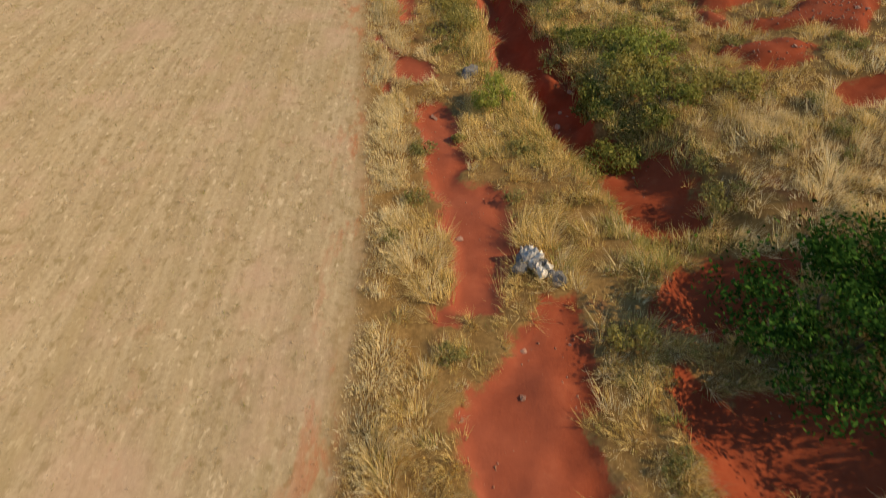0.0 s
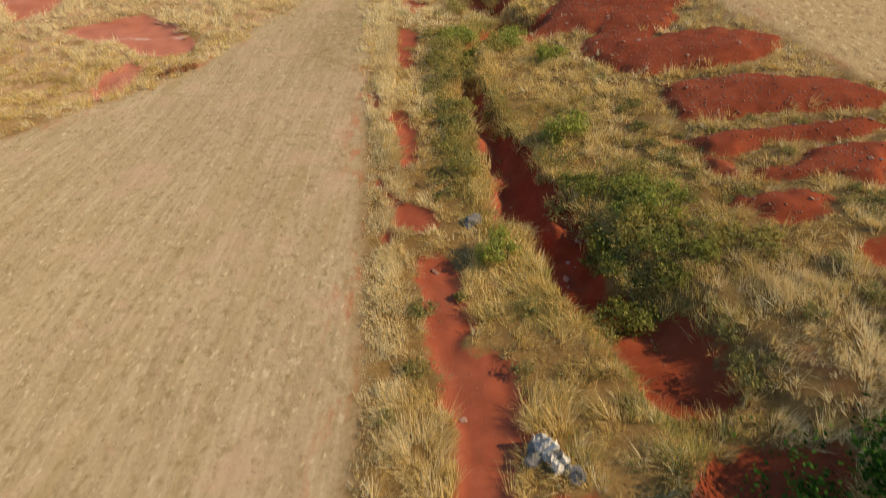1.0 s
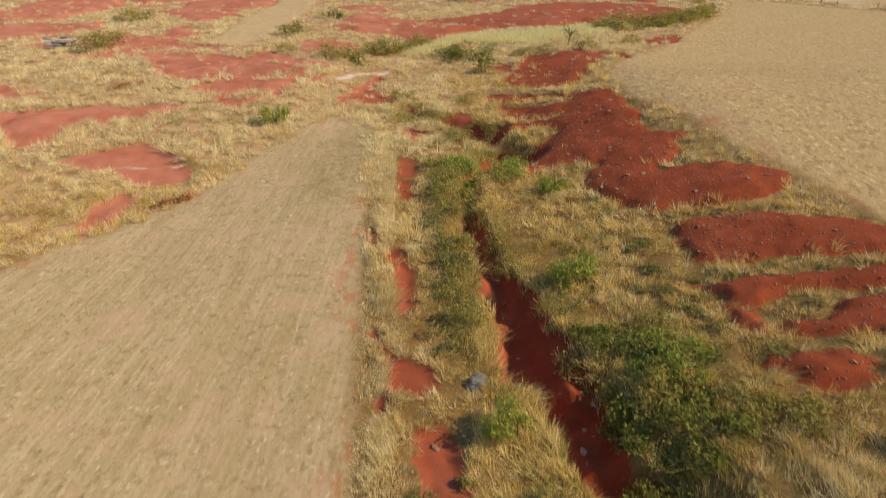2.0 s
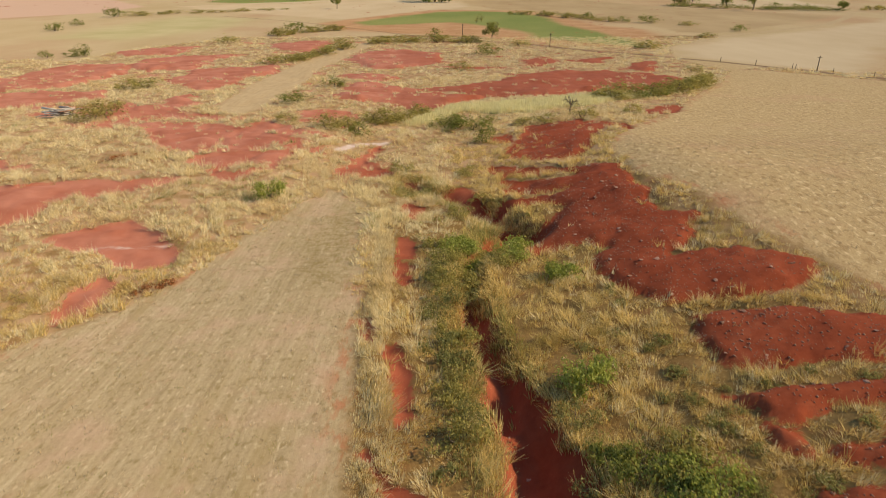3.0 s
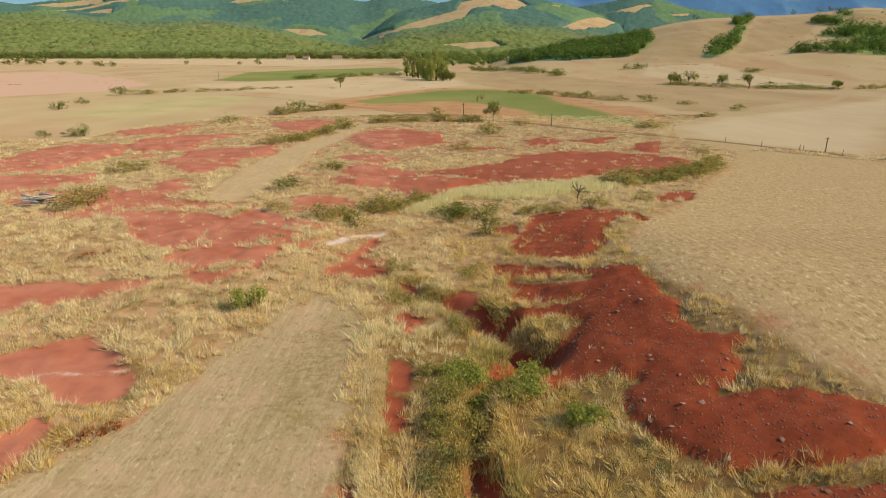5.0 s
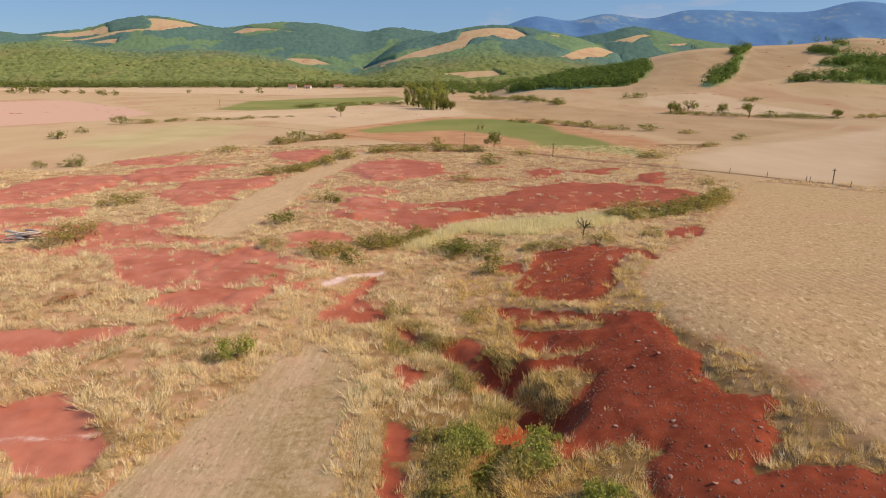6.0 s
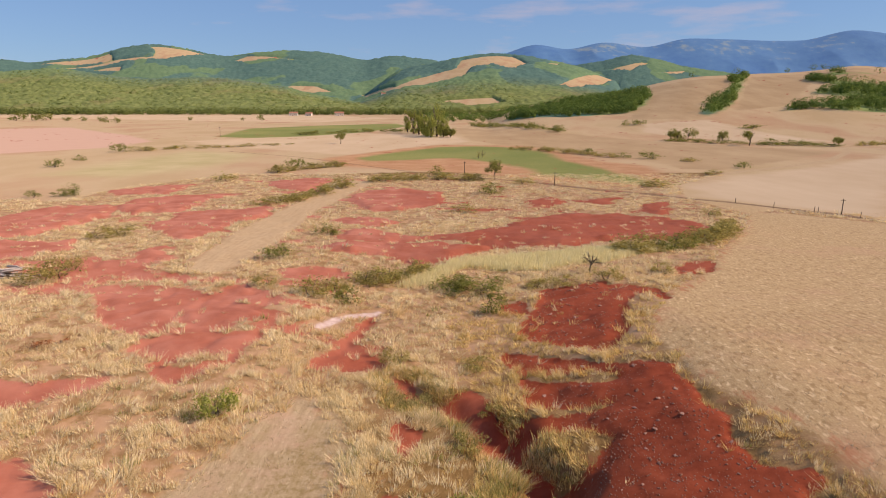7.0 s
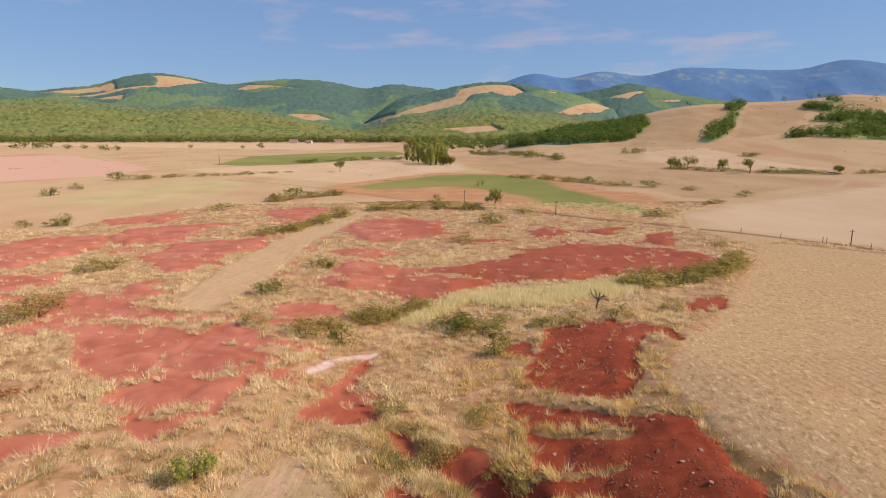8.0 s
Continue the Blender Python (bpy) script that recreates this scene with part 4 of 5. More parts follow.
def blades(x, y, z, count, tall, wide, lean, rng, spread=0.12):
    """Grass tufts: at each place some thin, leaning blades (a triangle each)."""
    n = len(x)
    k = n * count
    rep = lambda v: np.repeat(v, count)
    a, b = rng.uniform(0, 2 * np.pi, k), rng.uniform(0, 2 * np.pi, k)
    r = spread * np.sqrt(rng.uniform(0, 1, k)) * rep(wide) / 0.022
    h = rep(tall) * rng.uniform(0.5, 1.1, k)
    w = rep(wide) * rng.uniform(0.6, 1.3, k)
    bx, by, bz = rep(x) + r * np.cos(a), rep(y) + r * np.sin(a), rep(z) - 0.05
    tilt = lean * rng.uniform(0.25, 1.2, k)
    sweep = rep(2 * np.pi * lump(x, y, 2.6, 63))      # neighbouring tufts lie over the same way
    dx = (0.65 * np.cos(a + 0.6 * (b - np.pi) / np.pi) + 0.55 * np.cos(sweep)) * tilt
    dy = (0.65 * np.sin(a + 0.6 * (b - np.pi) / np.pi) + 0.55 * np.sin(sweep)) * tilt
    sx, sy = -np.sin(b) * w * 0.5, np.cos(b) * w * 0.5
    p0 = np.stack([bx - sx, by - sy, bz], -1)
    p1 = np.stack([bx + sx, by + sy, bz], -1)
    tip = np.stack([bx + dx * h, by + dy * h, bz + h * (1 - 0.25 * tilt)], -1)
    return np.stack([p0, p1, tip], 1).reshape(-1, 3), np.arange(3 * k).reshape(-1, 3)


def leaf_quads(centres, outward, size, rng, turn=0.75):
    """Small leaves at the centres, each turned its own way but mostly facing outward."""
    k = len(centres)
    nrm = outward + rng.normal(0, turn, (k, 3))
    nrm /= np.linalg.norm(nrm, axis=1)[:, None] + 1e-9
    t = np.cross(nrm, rng.normal(0, 1, (k, 3)))
    t /= np.linalg.norm(t, axis=1)[:, None] + 1e-9
    u = np.cross(nrm, t)
    s = size * rng.uniform(0.6, 1.4, k)[:, None]
    c = centres
    v = np.stack([c - t * s, c - u * s * 0.55 + nrm * s * 0.12, c + t * s, c + u * s * 0.55 + nrm * s * 0.12], 1).reshape(-1, 3)
    return v, np.arange(4 * k).reshape(-1, 4)


def crown_mesh(name, width, tall, base_z, leaves, leaf, mat, rng, lobes=9, flat=0.75, low=0.22, high=0.78, gaps=-0.8):
    """A crown of many leaves gathered in uneven lobes, with gaps between."""
    cs, outs = [], []
    for k in range(lobes):
        ang, rad = rng.uniform(0, 2 * np.pi), width * 0.5 * math.sqrt(rng.uniform(0.02, 0.78))
        hz = base_z + (tall - base_z) * rng.uniform(low, high) * (1 - 0.35 * (2 * rad / width) ** 2)
        size = width * rng.uniform(0.10, 0.27)
        m = int(leaves / lobes * rng.uniform(0.7, 1.3))
        d = rng.normal(0, 1, (m, 3))
        d /= np.linalg.norm(d, axis=1)[:, None]
        shell = size * (rng.uniform(0.35, 1.12, m) ** 0.6 + 0.26 * rng.exponential(1.0, m) * (rng.uniform(0, 1, m) < 0.35))
        lump_r = 1 + 0.25 * np.sin(d[:, 0] * 5 + k) * np.cos(d[:, 1] * 6 - k)
        p = d * (shell * lump_r)[:, None] * np.array([1, 1, flat])
        p += np.array([math.cos(ang) * rad, math.sin(ang) * rad, hz])
        hole = lump(p[:, 0] + 0.7 * p[:, 2] + 3 * k, p[:, 1] - 0.6 * p[:, 2], 0.13 * width, 9) + 0.5 * lump(p[:, 0] - p[:, 2], p[:, 1] + 0.8 * p[:, 2], 0.055 * width, 10)
        keep = (p[:, 2] > 0.04 * tall) & (hole > gaps)
        cs.append(p[keep])
        outs.append(d[keep] + np.array([0, 0, 0.35]))
    c, o = np.concatenate(cs), np.concatenate(outs)
    v, f = leaf_quads(c, o, leaf, rng)
    return raw_mesh(name, v, f, mat)


def limb(bm, a, b, ra, rb, sides=6, bend=0.12, rng=None):
    """A tapered, slightly bent limb from a to b."""
    a, b = Vector(a), Vector(b)
    mid = (a + b) / 2 + Vector(rng.normal(0, 1, 3)) * (b - a).length * bend
    rings = []
    for p, r, d in ((a, ra, mid - a), (mid, (ra + rb) / 2, b - a), (b, rb, b - mid)):
        q = d.to_track_quat("Z", "Y")
        rings.append([bm.verts.new(p + q @ Vector((math.cos(s * 2 * math.pi / sides) * r, math.sin(s * 2 * math.pi / sides) * r, 0))) for s in range(sides)])
    for r0, r1 in zip(rings[:-1], rings[1:]):
        for s in range(sides):
            bm.faces.new((r0[s], r0[(s + 1) % sides], r1[(s + 1) % sides], r1[s]))
    bm.faces.new(rings[-1])
    bm.faces.new(rings[0][::-1])


def shrub(x, y, width, tall, leaves, leaf, mat, label, seed, name="shrub", group="", lobes=16):
    """A shrub: several stems from the ground and a leafy crown."""
    rng = np.random.default_rng(seed)
    thing = tagged(new(name), label, "shrub", group)
    for k in range(5 if tall > 1.0 or name != "bush" else 2):
        bm = bmesh.new()
        a = rng.uniform(0, 2 * np.pi)
        r = width * rng.uniform(0.12, 0.30)
        limb(bm, (0.05 * width * math.cos(a), 0.05 * width * math.sin(a), -0.1), (r * math.cos(a), r * math.sin(a), tall * rng.uniform(0.4, 0.65)), 0.02 * width * 0.5 + 0.008, 0.008, 5, 0.1, rng)
        part("stem", bm, BARK, thing)
    part("crown", crown_mesh("crown", width, tall, 0.1 * tall, leaves, leaf, mat, rng, lobes, min(1.0, 1.15 * tall / width), 0.05, 0.68, -0.5 if name == "bush" else -0.28), mat, thing)
    thing.location = (x, y, float(height(np.array([x]), np.array([y]))[0]))
    thing.rotation_euler = (0, 0, rng.uniform(0, 6.28))
    return thing


def tree(x, y, width, tall, trunk, leaves, leaf, mat, label, seed, group="", slim=False, name="tree"):
    """A tree: tapered trunk, limbs and a leafy crown."""
    rng = np.random.default_rng(seed)
    thing = tagged(new(name), label, "tree", group)
    bm = bmesh.new()
    limb(bm, (0, 0, -0.2), (0.03 * tall, 0, trunk + 0.35 * (tall - trunk)), 0.035 * tall, 0.018 * tall, 8, 0.04, rng)
    part("trunk", bm, BARK, thing)
    for k in range(7):
        bm = bmesh.new()
        a, up = rng.uniform(0, 2 * np.pi), rng.uniform(0.55, 0.92)
        z0 = trunk * rng.uniform(0.8, 1.2)
        limb(bm, (0.02 * tall, 0, z0), (width * 0.3 * math.cos(a), width * 0.3 * math.sin(a), trunk + (tall - trunk) * up), 0.014 * tall, 0.004 * tall, 5, 0.08, rng)
        part("limb", bm, BARK, thing)
    if slim:
        me = crown_mesh("crown", width, tall, trunk, leaves, leaf, mat, rng, 26, 1.5, 0.05, 0.92)
    else:
        me = crown_mesh("crown", width, tall * 1.02, trunk, leaves, leaf, mat, rng, 12, 0.85)
    part("crown", me, mat, thing)
    thing.location = (x, y, float(height(np.array([x]), np.array([y]))[0]))
    thing.rotation_euler = (0, 0, rng.uniform(0, 6.28))
    return thing


RUSTY = [(-17.7, 41.9, 1.7, 0.5), (-17.0, 42.9, 1.2, 0.4), (-33.0, 69.6, 2.4, 0.6), (-31.5, 70.4, 2.2, 0.6)]
HOUSES = [(-197, 2150, 22, 10, 7, 0.2), (-299, 1301, 16, 9, 5, 0.1), (-268, 1298, 12, 8, 4.5, -0.2), (-209, 1303, 18, 9, 5, 0.15)]


# ---------------------------------------------------------------- shrubs along the ditch and on the banks
shrub(9.7, 8.9, 5.4, 3.9, 15000, 0.072, LEAF_DARK, "large dense dark green leafy shrub leaning over the ditch", 1, lobes=26)
# unseen shrub right of the view, placed for its shadow over the clay
shrub(12.5, 6.3, 3.8, 3.2, 8000, 0.06, LEAF_DARK, "dense dark green leafy shrub on the ditch bank", 3, lobes=20)
shrub(12.9, 11.0, 3.4, 2.6, 7000, 0.058, LEAF_DARK, "dense dark green leafy shrub on the ditch bank", 2, lobes=26)
NEAR_SHRUBS = [
    ("mid", 7.0, 18.8, 2.2, 1.0), ("mid", 5.9, 18.4, 1.8, 1.0), ("olive", 6.6, 20.6, 1.9, 0.9),
    ("light", 2.0, 20.9, 1.5, 1.7), ("light", 8.8, 23.9, 2.4, 1.2), ("light", 5.9, 30.9, 2.2, 2.1), ("light", 7.2, 42.2, 2.3, 1.1),
    ("mid", 6.3, 21.9, 1.9, 1.0), ("mid", 8.4, 20.4, 2.7, 1.3), ("olive", 7.6, 22.6, 2.2, 1.0), ("light", 8.0, 25.2, 1.6, 0.8), ("mid", 6.7, 25.6, 2.0, 1.0),
    ("olive", 11.5, 20.2, 1.8, 0.7), ("olive", 9.8, 21.4, 2.1, 0.9), ("light", 2.7, 47.2, 3.6, 1.1), ("light", 4.4, 46.2, 2.2, 1.1), ("light", 1.2, 48.6, 2.2, 0.9), ("olive", 1.6, 44.6, 2.6, 1.1), ("light", 2.2, 45.8, 2.0, 1.1), ("olive", 0.9, 42.6, 2.2, 0.9),
]
NEAR_OLIVE = [
    (0.4, 27.6, 2.6, 1.3), (5.2, 28.6, 1.9, 0.9), (4.9, 9.6, 1.2, 0.8), (2.8, 18.1, 1.1, 0.6), (0.6, 19.0, 0.6, 0.45), (5.0, 25.2, 1.4, 0.8), (0.2, 45.4, 2.6, 1.0),
    (-0.4, 38.4, 2.4, 1.2), (-0.2, 42.6, 2.6, 1.3), (0.5, 40.2, 2.4, 1.1), (1.0, 36.5, 1.8, 0.9), (-0.3, 34.6, 2.0, 1.0), (3.4, 60.2, 2.8, 1.1), (-2.2, 61.6, 2.6, 1.3), (1.2, 55.0, 2.0, 0.9), (9.0, 14.9, 1.4, 0.8), (0.2, 31.5, 1.8, 0.9),
]
bank = random.Random(88)
for k in range(20):
    NEAR_SHRUBS.append((bank.choice(("mid", "olive", "light", "mid", "olive")), bank.uniform(5.8, 8.6), bank.uniform(19.5, 26.5), bank.uniform(0.9, 1.7), bank.uniform(0.45, 0.85)))
for k in range(14):
    NEAR_OLIVE.append((bank.uniform(-0.9, 1.3), bank.uniform(25.5, 46.0), bank.uniform(0.9, 1.7), bank.uniform(0.5, 0.9)))
NEAR_SHRUBS += [("light", 0.9, 47.6, 2.4, 1.0), ("olive", 3.6, 45.4, 2.0, 0.8), ("olive", -0.5, 48.4, 1.8, 0.8), ("light", 5.0, 48.0, 1.8, 0.9), ("olive", 2.6, 48.8, 2.2, 1.0)]
LOOK = {"dark": (LEAF_DARK, "low bush with dark green leaves beside the ditch"),
        "light": (LEAF_LIGHT, "young bush with bright yellow-green leaves in dry grass"),
        "olive": (LEAF_OLIVE, "low half-dry olive-green bush merging into grass"),
        "mid": (LEAF_MID, "bush with dull green leaves on the grassy bank")}
for k, (kind, sx, sy, w, h) in enumerate(NEAR_SHRUBS):
    shrub(sx, sy, w, h, int(900 + 520 * w * h), 0.06 if sy < 30 else 0.075, LOOK[kind][0], LOOK[kind][1], 20 + k, group="bushes along the ditch")
for k, (sx, sy, w, h) in enumerate(NEAR_OLIVE):
    shrub(sx, sy, w, h, int(500 + 420 * w * h), 0.05 if sy < 30 else 0.06, LEAF_GREY if k % 2 else LEAF_OLIVE, "low grey-green half-dry herb bush beside the ditch", 60 + k,
          name="herb_bush", group="herb bushes along the ditch", lobes=12)

# shrubs out in the eroded land: a few grown ones, repeated
KINDS = {}
for name, mat, label in (("grey", LEAF_GREY, "small grey-green cushion of herb in thin grass"), ("mid", LEAF_MID, "round green bush standing in dry grass"), ("olive", LEAF_OLIVE, "straggling olive-green bush in dry grass"),
                         ("dark", LEAF_DARK, "dense dark green bush in dry grass")):
    KINDS[name] = (mat, label)
shrub(-14.6, 58.7, 2.6, 2.0, 1900, 0.085, LEAF_LIGHT, "round bright yellow-green bush standing in dry grass", 101)
MID_GREEN = [(-22.3, 105.2, 4.3, 2.2), (-19.6, 124.9, 3.8, 2.2), (12.4, 186, 6.0, 3.2), (4.9, 84, 2.7, 2.3), (-10.8, 87, 3.4, 1.7),
             (31.3, 111.5, 4.4, 2.3), (34.8, 114, 4.5, 2.4), (-93.9, 181, 3.3, 3.6), (-97, 181, 4.4, 2.2), (-102.5, 178, 3.5, 2.2)]
MID_DARK = [(0.6, 92.4, 4.9, 1.8), (4.2, 91.8, 5.4, 1.8), (2.2, 93.6, 3.6, 1.6)]
MID_OLIVE = [(-9.0, 95.6, 5.2, 2.3), (-6.0, 98.6, 4.0, 1.8), (-14.4, 87, 4.0, 2.1), (-3.4, 101, 3.2, 1.9), (18.5, 93, 3.7, 1.5), (13.4, 92, 3.6, 1.1), (10.4, 92.4, 3.7, 1.0),
             (-4.2, 69, 2.5, 1.4), (2.3, 68, 2.4, 1.1), (24.4, 109.5, 3.5, 1.6), (27.7, 110.4, 4.3, 1.9), (38.6, 117, 3.8, 2.2), (45.5, 124.5, 4.5, 2.3), (54.1, 149.5, 3.8, 1.9)]
MID_OLIVE_FAR = [(25.8, 96, 2.6, 1.3), (-66.9, 215, 7.0, 2.6), (-28.4, 200, 8.0, 3.0), (-32.4, 185.5, 6.6, 2.6), (-35.3, 173, 6.0, 2.0), (-39.1, 167, 5.1, 1.7), (-54.7, 120, 4.3, 2.0),
                 (-53.1, 124, 4.4, 1.9), (-45.8, 94.4, 4.4, 2.3), (-45.6, 90.6, 3.6, 2.2), (-46.6, 98.5, 2.7, 1.8), (3.9, 155.4, 5.1, 1.9), (-20.2, 90, 2.7, 1.3), (42.0, 119.5, 4.2, 2.2)]
FAR_OLIVE = [(-57.8, 241, 7.0, 3.0), (-46.9, 258, 8.0, 2.6), (-41.4, 262, 6.0, 2.6), (-3.1, 229, 5.4, 3.8), (-15.2, 221, 9.0, 2.2), (-19.8, 215, 6.4, 1.9), (7.3, 218, 9.0, 2.2), (0.5, 221, 6.5, 2.2),
             (23.3, 207, 6.2, 2.1), (60.6, 202, 9.0, 2.3), (-154.2, 344, 12.0, 2.6), (89.3, 234, 5.5, 2.0), (101.7, 286, 7.8, 1.7), (-8.5, 220, 6.0, 2.0)]
FAR_GREEN = [(-54.7, 257, 6.6, 4.2), (-146.9, 260, 6.2, 3.5), (-151.5, 286, 4.6, 3.0), (-160.3, 337, 7.5, 5.0), (110.1, 257, 5.3, 2.8), (78.4, 302, 5.9, 2.8), (89.2, 299, 8.0, 3.6), (67.5, 323, 6.3, 3.5),
             (186.4, 388, 11, 4.4), (200.8, 388, 7.7, 3.7), (71, 551, 10.2, 7), (88, 516, 7.8, 6), (63, 583, 9.8, 4.9), (162, 556, 13, 4.5), (149, 554, 5.6, 5.5), (152, 436, 6, 4)]
FAR_TREES = [(-599, 925, 22, 12), (-512, 897, 13, 6.5), (-492, 897, 10, 6.5), (-421, 821, 13, 8.2), (-357, 926, 6.3, 6), (-282, 926, 6.3, 5), (-257, 926, 9.5, 9), (-561, 925, 18, 11.5),
             # the low bush at (235, 518) is put in place of a dark soil heap
             (-580, 930, 14, 9), (235, 518, 15, 3.6), (-64, 558, 9, 3.7), (-409, 823, 9, 7)]


def grown(kind, leaves, leaf, seed):
    mat, label = KINDS[kind]
    ob = shrub(0, 0, 1.0, 1.0, leaves, leaf, mat, label, seed, name="bush", lobes=13)
    return ob


def scatter_bushes(kind, places, leaves, leaf, group, seed):
    """Unit bushes, three of a kind, repeated at the places at their own width and height."""
    rng = random.Random(seed)
    kinds = [grown(kind, leaves, leaf, seed + j) for j in range(3)]
    used = set()
    for k, (px, py, w, h) in enumerate(places):
        src = kinds[k % 3]
        z = float(height(np.array([px]), np.array([py]))[0])
        m = Matrix.LocRotScale((px, py, z), Euler((0, 0, rng.uniform(0, 6.28))), (w * 1.12, w * 1.12, h * 1.2))
        if k % 3 not in used:
            used.add(k % 3)
            src.matrix_basis = m
        else:
            keep = src.matrix_basis.copy()
            src.matrix_basis = Matrix.Identity(4)
            copy_thing(src, m)
            src.matrix_basis = keep
    for ob in list(bpy.data.objects):
        if ob.name.startswith("bush") and not ob.get("group"):
            ob["group"] = group


CUSHIONS = []
tufts = random.Random(77)
for cx0, cx1, cy0, cy1, many in ((9, 17, 15, 34, 46), (0.0, 2.6, 9, 20, 9), (6, 11, 27, 40, 14), (4, 7, 5, 9, 4), (-1.6, -0.2, 10, 22, 5)):
    while many > 0:
        cx, cy = tufts.uniform(cx0, cx1), tufts.uniform(cy0, cy1)
        many -= 1
        if -1.6 < bare_cover(np.array([cx]), np.array([cy]))[0] < -0.05:
            CUSHIONS.append((cx, cy, tufts.uniform(0.4, 0.85), tufts.uniform(0.22, 0.42)))
scatter_bushes("grey", CUSHIONS, 420, 0.06, "herb cushions on the banks", 191)
scatter_bushes("mid", MID_GREEN, 900, 0.034, "bushes on the eroded land", 201)
scatter_bushes("mid", MID_DARK, 1200, 0.03, "bushes on the eroded land", 211)
scatter_bushes("olive", MID_OLIVE, 900, 0.032, "bushes on the eroded land", 221)
scatter_bushes("olive", MID_OLIVE_FAR, 600, 0.042, "bushes on the eroded land", 231)
scatter_bushes("olive", FAR_OLIVE, 420, 0.05, "bushes along the fields", 241)
scatter_bushes("mid", FAR_GREEN, 420, 0.05, "bushes along the fields", 251)
scatter_bushes("mid", FAR_TREES, 320, 0.06, "trees on the far plain", 261)


def hedge(pts, step, w, h, kind, group, seed):
    """Bushes in a row along a field's edge."""
    rng = random.Random(seed)
    places = []
    for (ax, ay), (bx, by) in zip(pts[:-1], pts[1:]):
        n = max(1, int(math.hypot(bx - ax, by - ay) / step))
        for k in range(n):
            u = (k + rng.uniform(0.1, 0.9)) / n
            s = rng.uniform(0.55, 1.25)
            places.append((ax + (bx - ax) * u, ay + (by - ay) * u, w * s, h * s * rng.uniform(0.8, 1.2)))
    scatter_bushes(kind, places, 520, 0.045, group, seed)


hedge([(35, 355), (49, 347), (60, 328), (77, 301)], 4.0, 6.0, 1.9, "olive", "hedge beside the ploughed field", 301)
hedge([(140, 432), (165, 404), (200, 388), (222, 378)], 4.5, 8.0, 2.4, "mid", "hedge below the hill field", 311)
hedge([(232, 384), (262, 400)], 6, 8.0, 2.4, "olive", "hedge below the hill field", 321)
hedge([(-160, 350), (-120, 372), (-90, 400)], 9, 8.0, 1.6, "olive", "hedge on the far plain", 331)
hedge([(-115, 510), (-70, 556), (-30, 570)], 9, 11.0, 3.2, "mid", "hedge on the far plain", 341)
hedge([(30, 700), (60, 600), (90, 515)], 10, 12.0, 5.0, "mid", "hedge below the wood", 351)

hedge([(23, 109), (31, 111), (40, 118), (47, 126), (52, 138)], 2.6, 4.6, 2.0, "olive", "hedge beside the lush grass", 361)
hedge([(-43, 164), (-36, 174), (-29, 199)], 4.0, 5.0, 1.8, "olive", "bushes along the dirt track", 371)
hedge([(-22, 214), (-5, 219), (9, 219)], 4.0, 6.0, 2.0, "olive", "bushes along the field road", 381)
hedge([(-58, 241), (-47, 257), (-38, 264)], 3.6, 5.5, 2.2, "olive", "bushes along the field road", 391)
hedge([(-16, 87), (-9, 95), (-3, 101)], 2.6, 3.2, 1.4, "olive", "bushes along the dry stream", 395)

# ---------------------------------------------------------------- trees
tree(15.3, 218, 6.2, 6.6, 2.2, 1500, 0.2, LEAF_MID, "small round-crowned field tree with a bare trunk", 401)
tree(-62, 403, 6.2, 7.6, 2.6, 900, 0.3, LEAF_MID, "lone field tree with a flat green crown", 402)
for k, (tx, ty, w, h) in enumerate([(144, 432, 8.0, 8.2), (157, 437, 10.5, 8.4), (165, 404, 8.0, 8.4), (173.6, 388, 8.2, 9.8), (218.9, 379, 6.0, 5.4), (149, 434, 6.0, 7.0)]):
    tree(tx, ty, w, h, h * 0.28, 800, 0.34, LEAF_MID, "broad green hedgerow tree at the edge of a stubble field", 410 + k, "hedgerow trees")
for k, (tx, ty, w, h) in enumerate([(-6, 488, 11, 25), (-20, 520, 6, 20), (-31, 558, 6, 22), (-1, 480, 8, 15), (-14, 500, 8, 15), (-25, 535, 6, 21), (4, 478, 9, 8), (-10, 478, 8, 16)]):
    tree(tx, ty, w, h, h * 0.05, 2600, 0.42, LEAF_LIGHT if h > 12 else LEAF_MID, "tall poplar with light green foliage among field trees", 420 + k, "poplars by the stream", slim=h > 12, name="poplar")
tree(16.8, 306, 3.4, 3.8, 0.6, 160, 0.16, LEAF_OLIVE, "thin half-bare sapling at the edge of the green field", 430, slim=True)
tree(14.4, 300, 2.4, 3.4, 0.6, 130, 0.16, LEAF_OLIVE, "thin half-bare sapling at the edge of the green field", 431, slim=True)


def dead_tree(x, y, tall, seed):
    rng = np.random.default_rng(seed)
    thing = tagged(new("dead_tree"), "small leafless dead tree with grey bare branches", "tree")
    bm = bmesh.new()
    limb(bm, (0, 0, -0.15), (0.12, 0, tall * 0.5), 0.11, 0.07, 7, 0.06, rng)
    part("trunk", bm, BARK, thing)
    for k in range(8):
        bm = bmesh.new()
        a = k * 0.85 + rng.uniform(-0.3, 0.3)
        e = Vector((math.cos(a) * tall * 0.33, math.sin(a) * tall * 0.33, tall * rng.uniform(0.72, 1.0)))
        limb(bm, (0.1, 0, tall * rng.uniform(0.35, 0.5)), e, 0.06, 0.025, 5, 0.1, rng)
        for j in range(3):
            d = Vector(rng.normal(0, 1, 3)) * 0.3 + Vector((math.cos(a), math.sin(a), 0.6)) * 0.4
            limb(bm, e * 0.75, e * 0.75 + d, 0.025, 0.012, 4, 0.1, rng)
        part("branch", bm, BARK, thing)
    thing.location = (x, y, float(height(np.array([x]), np.array([y]))[0]))


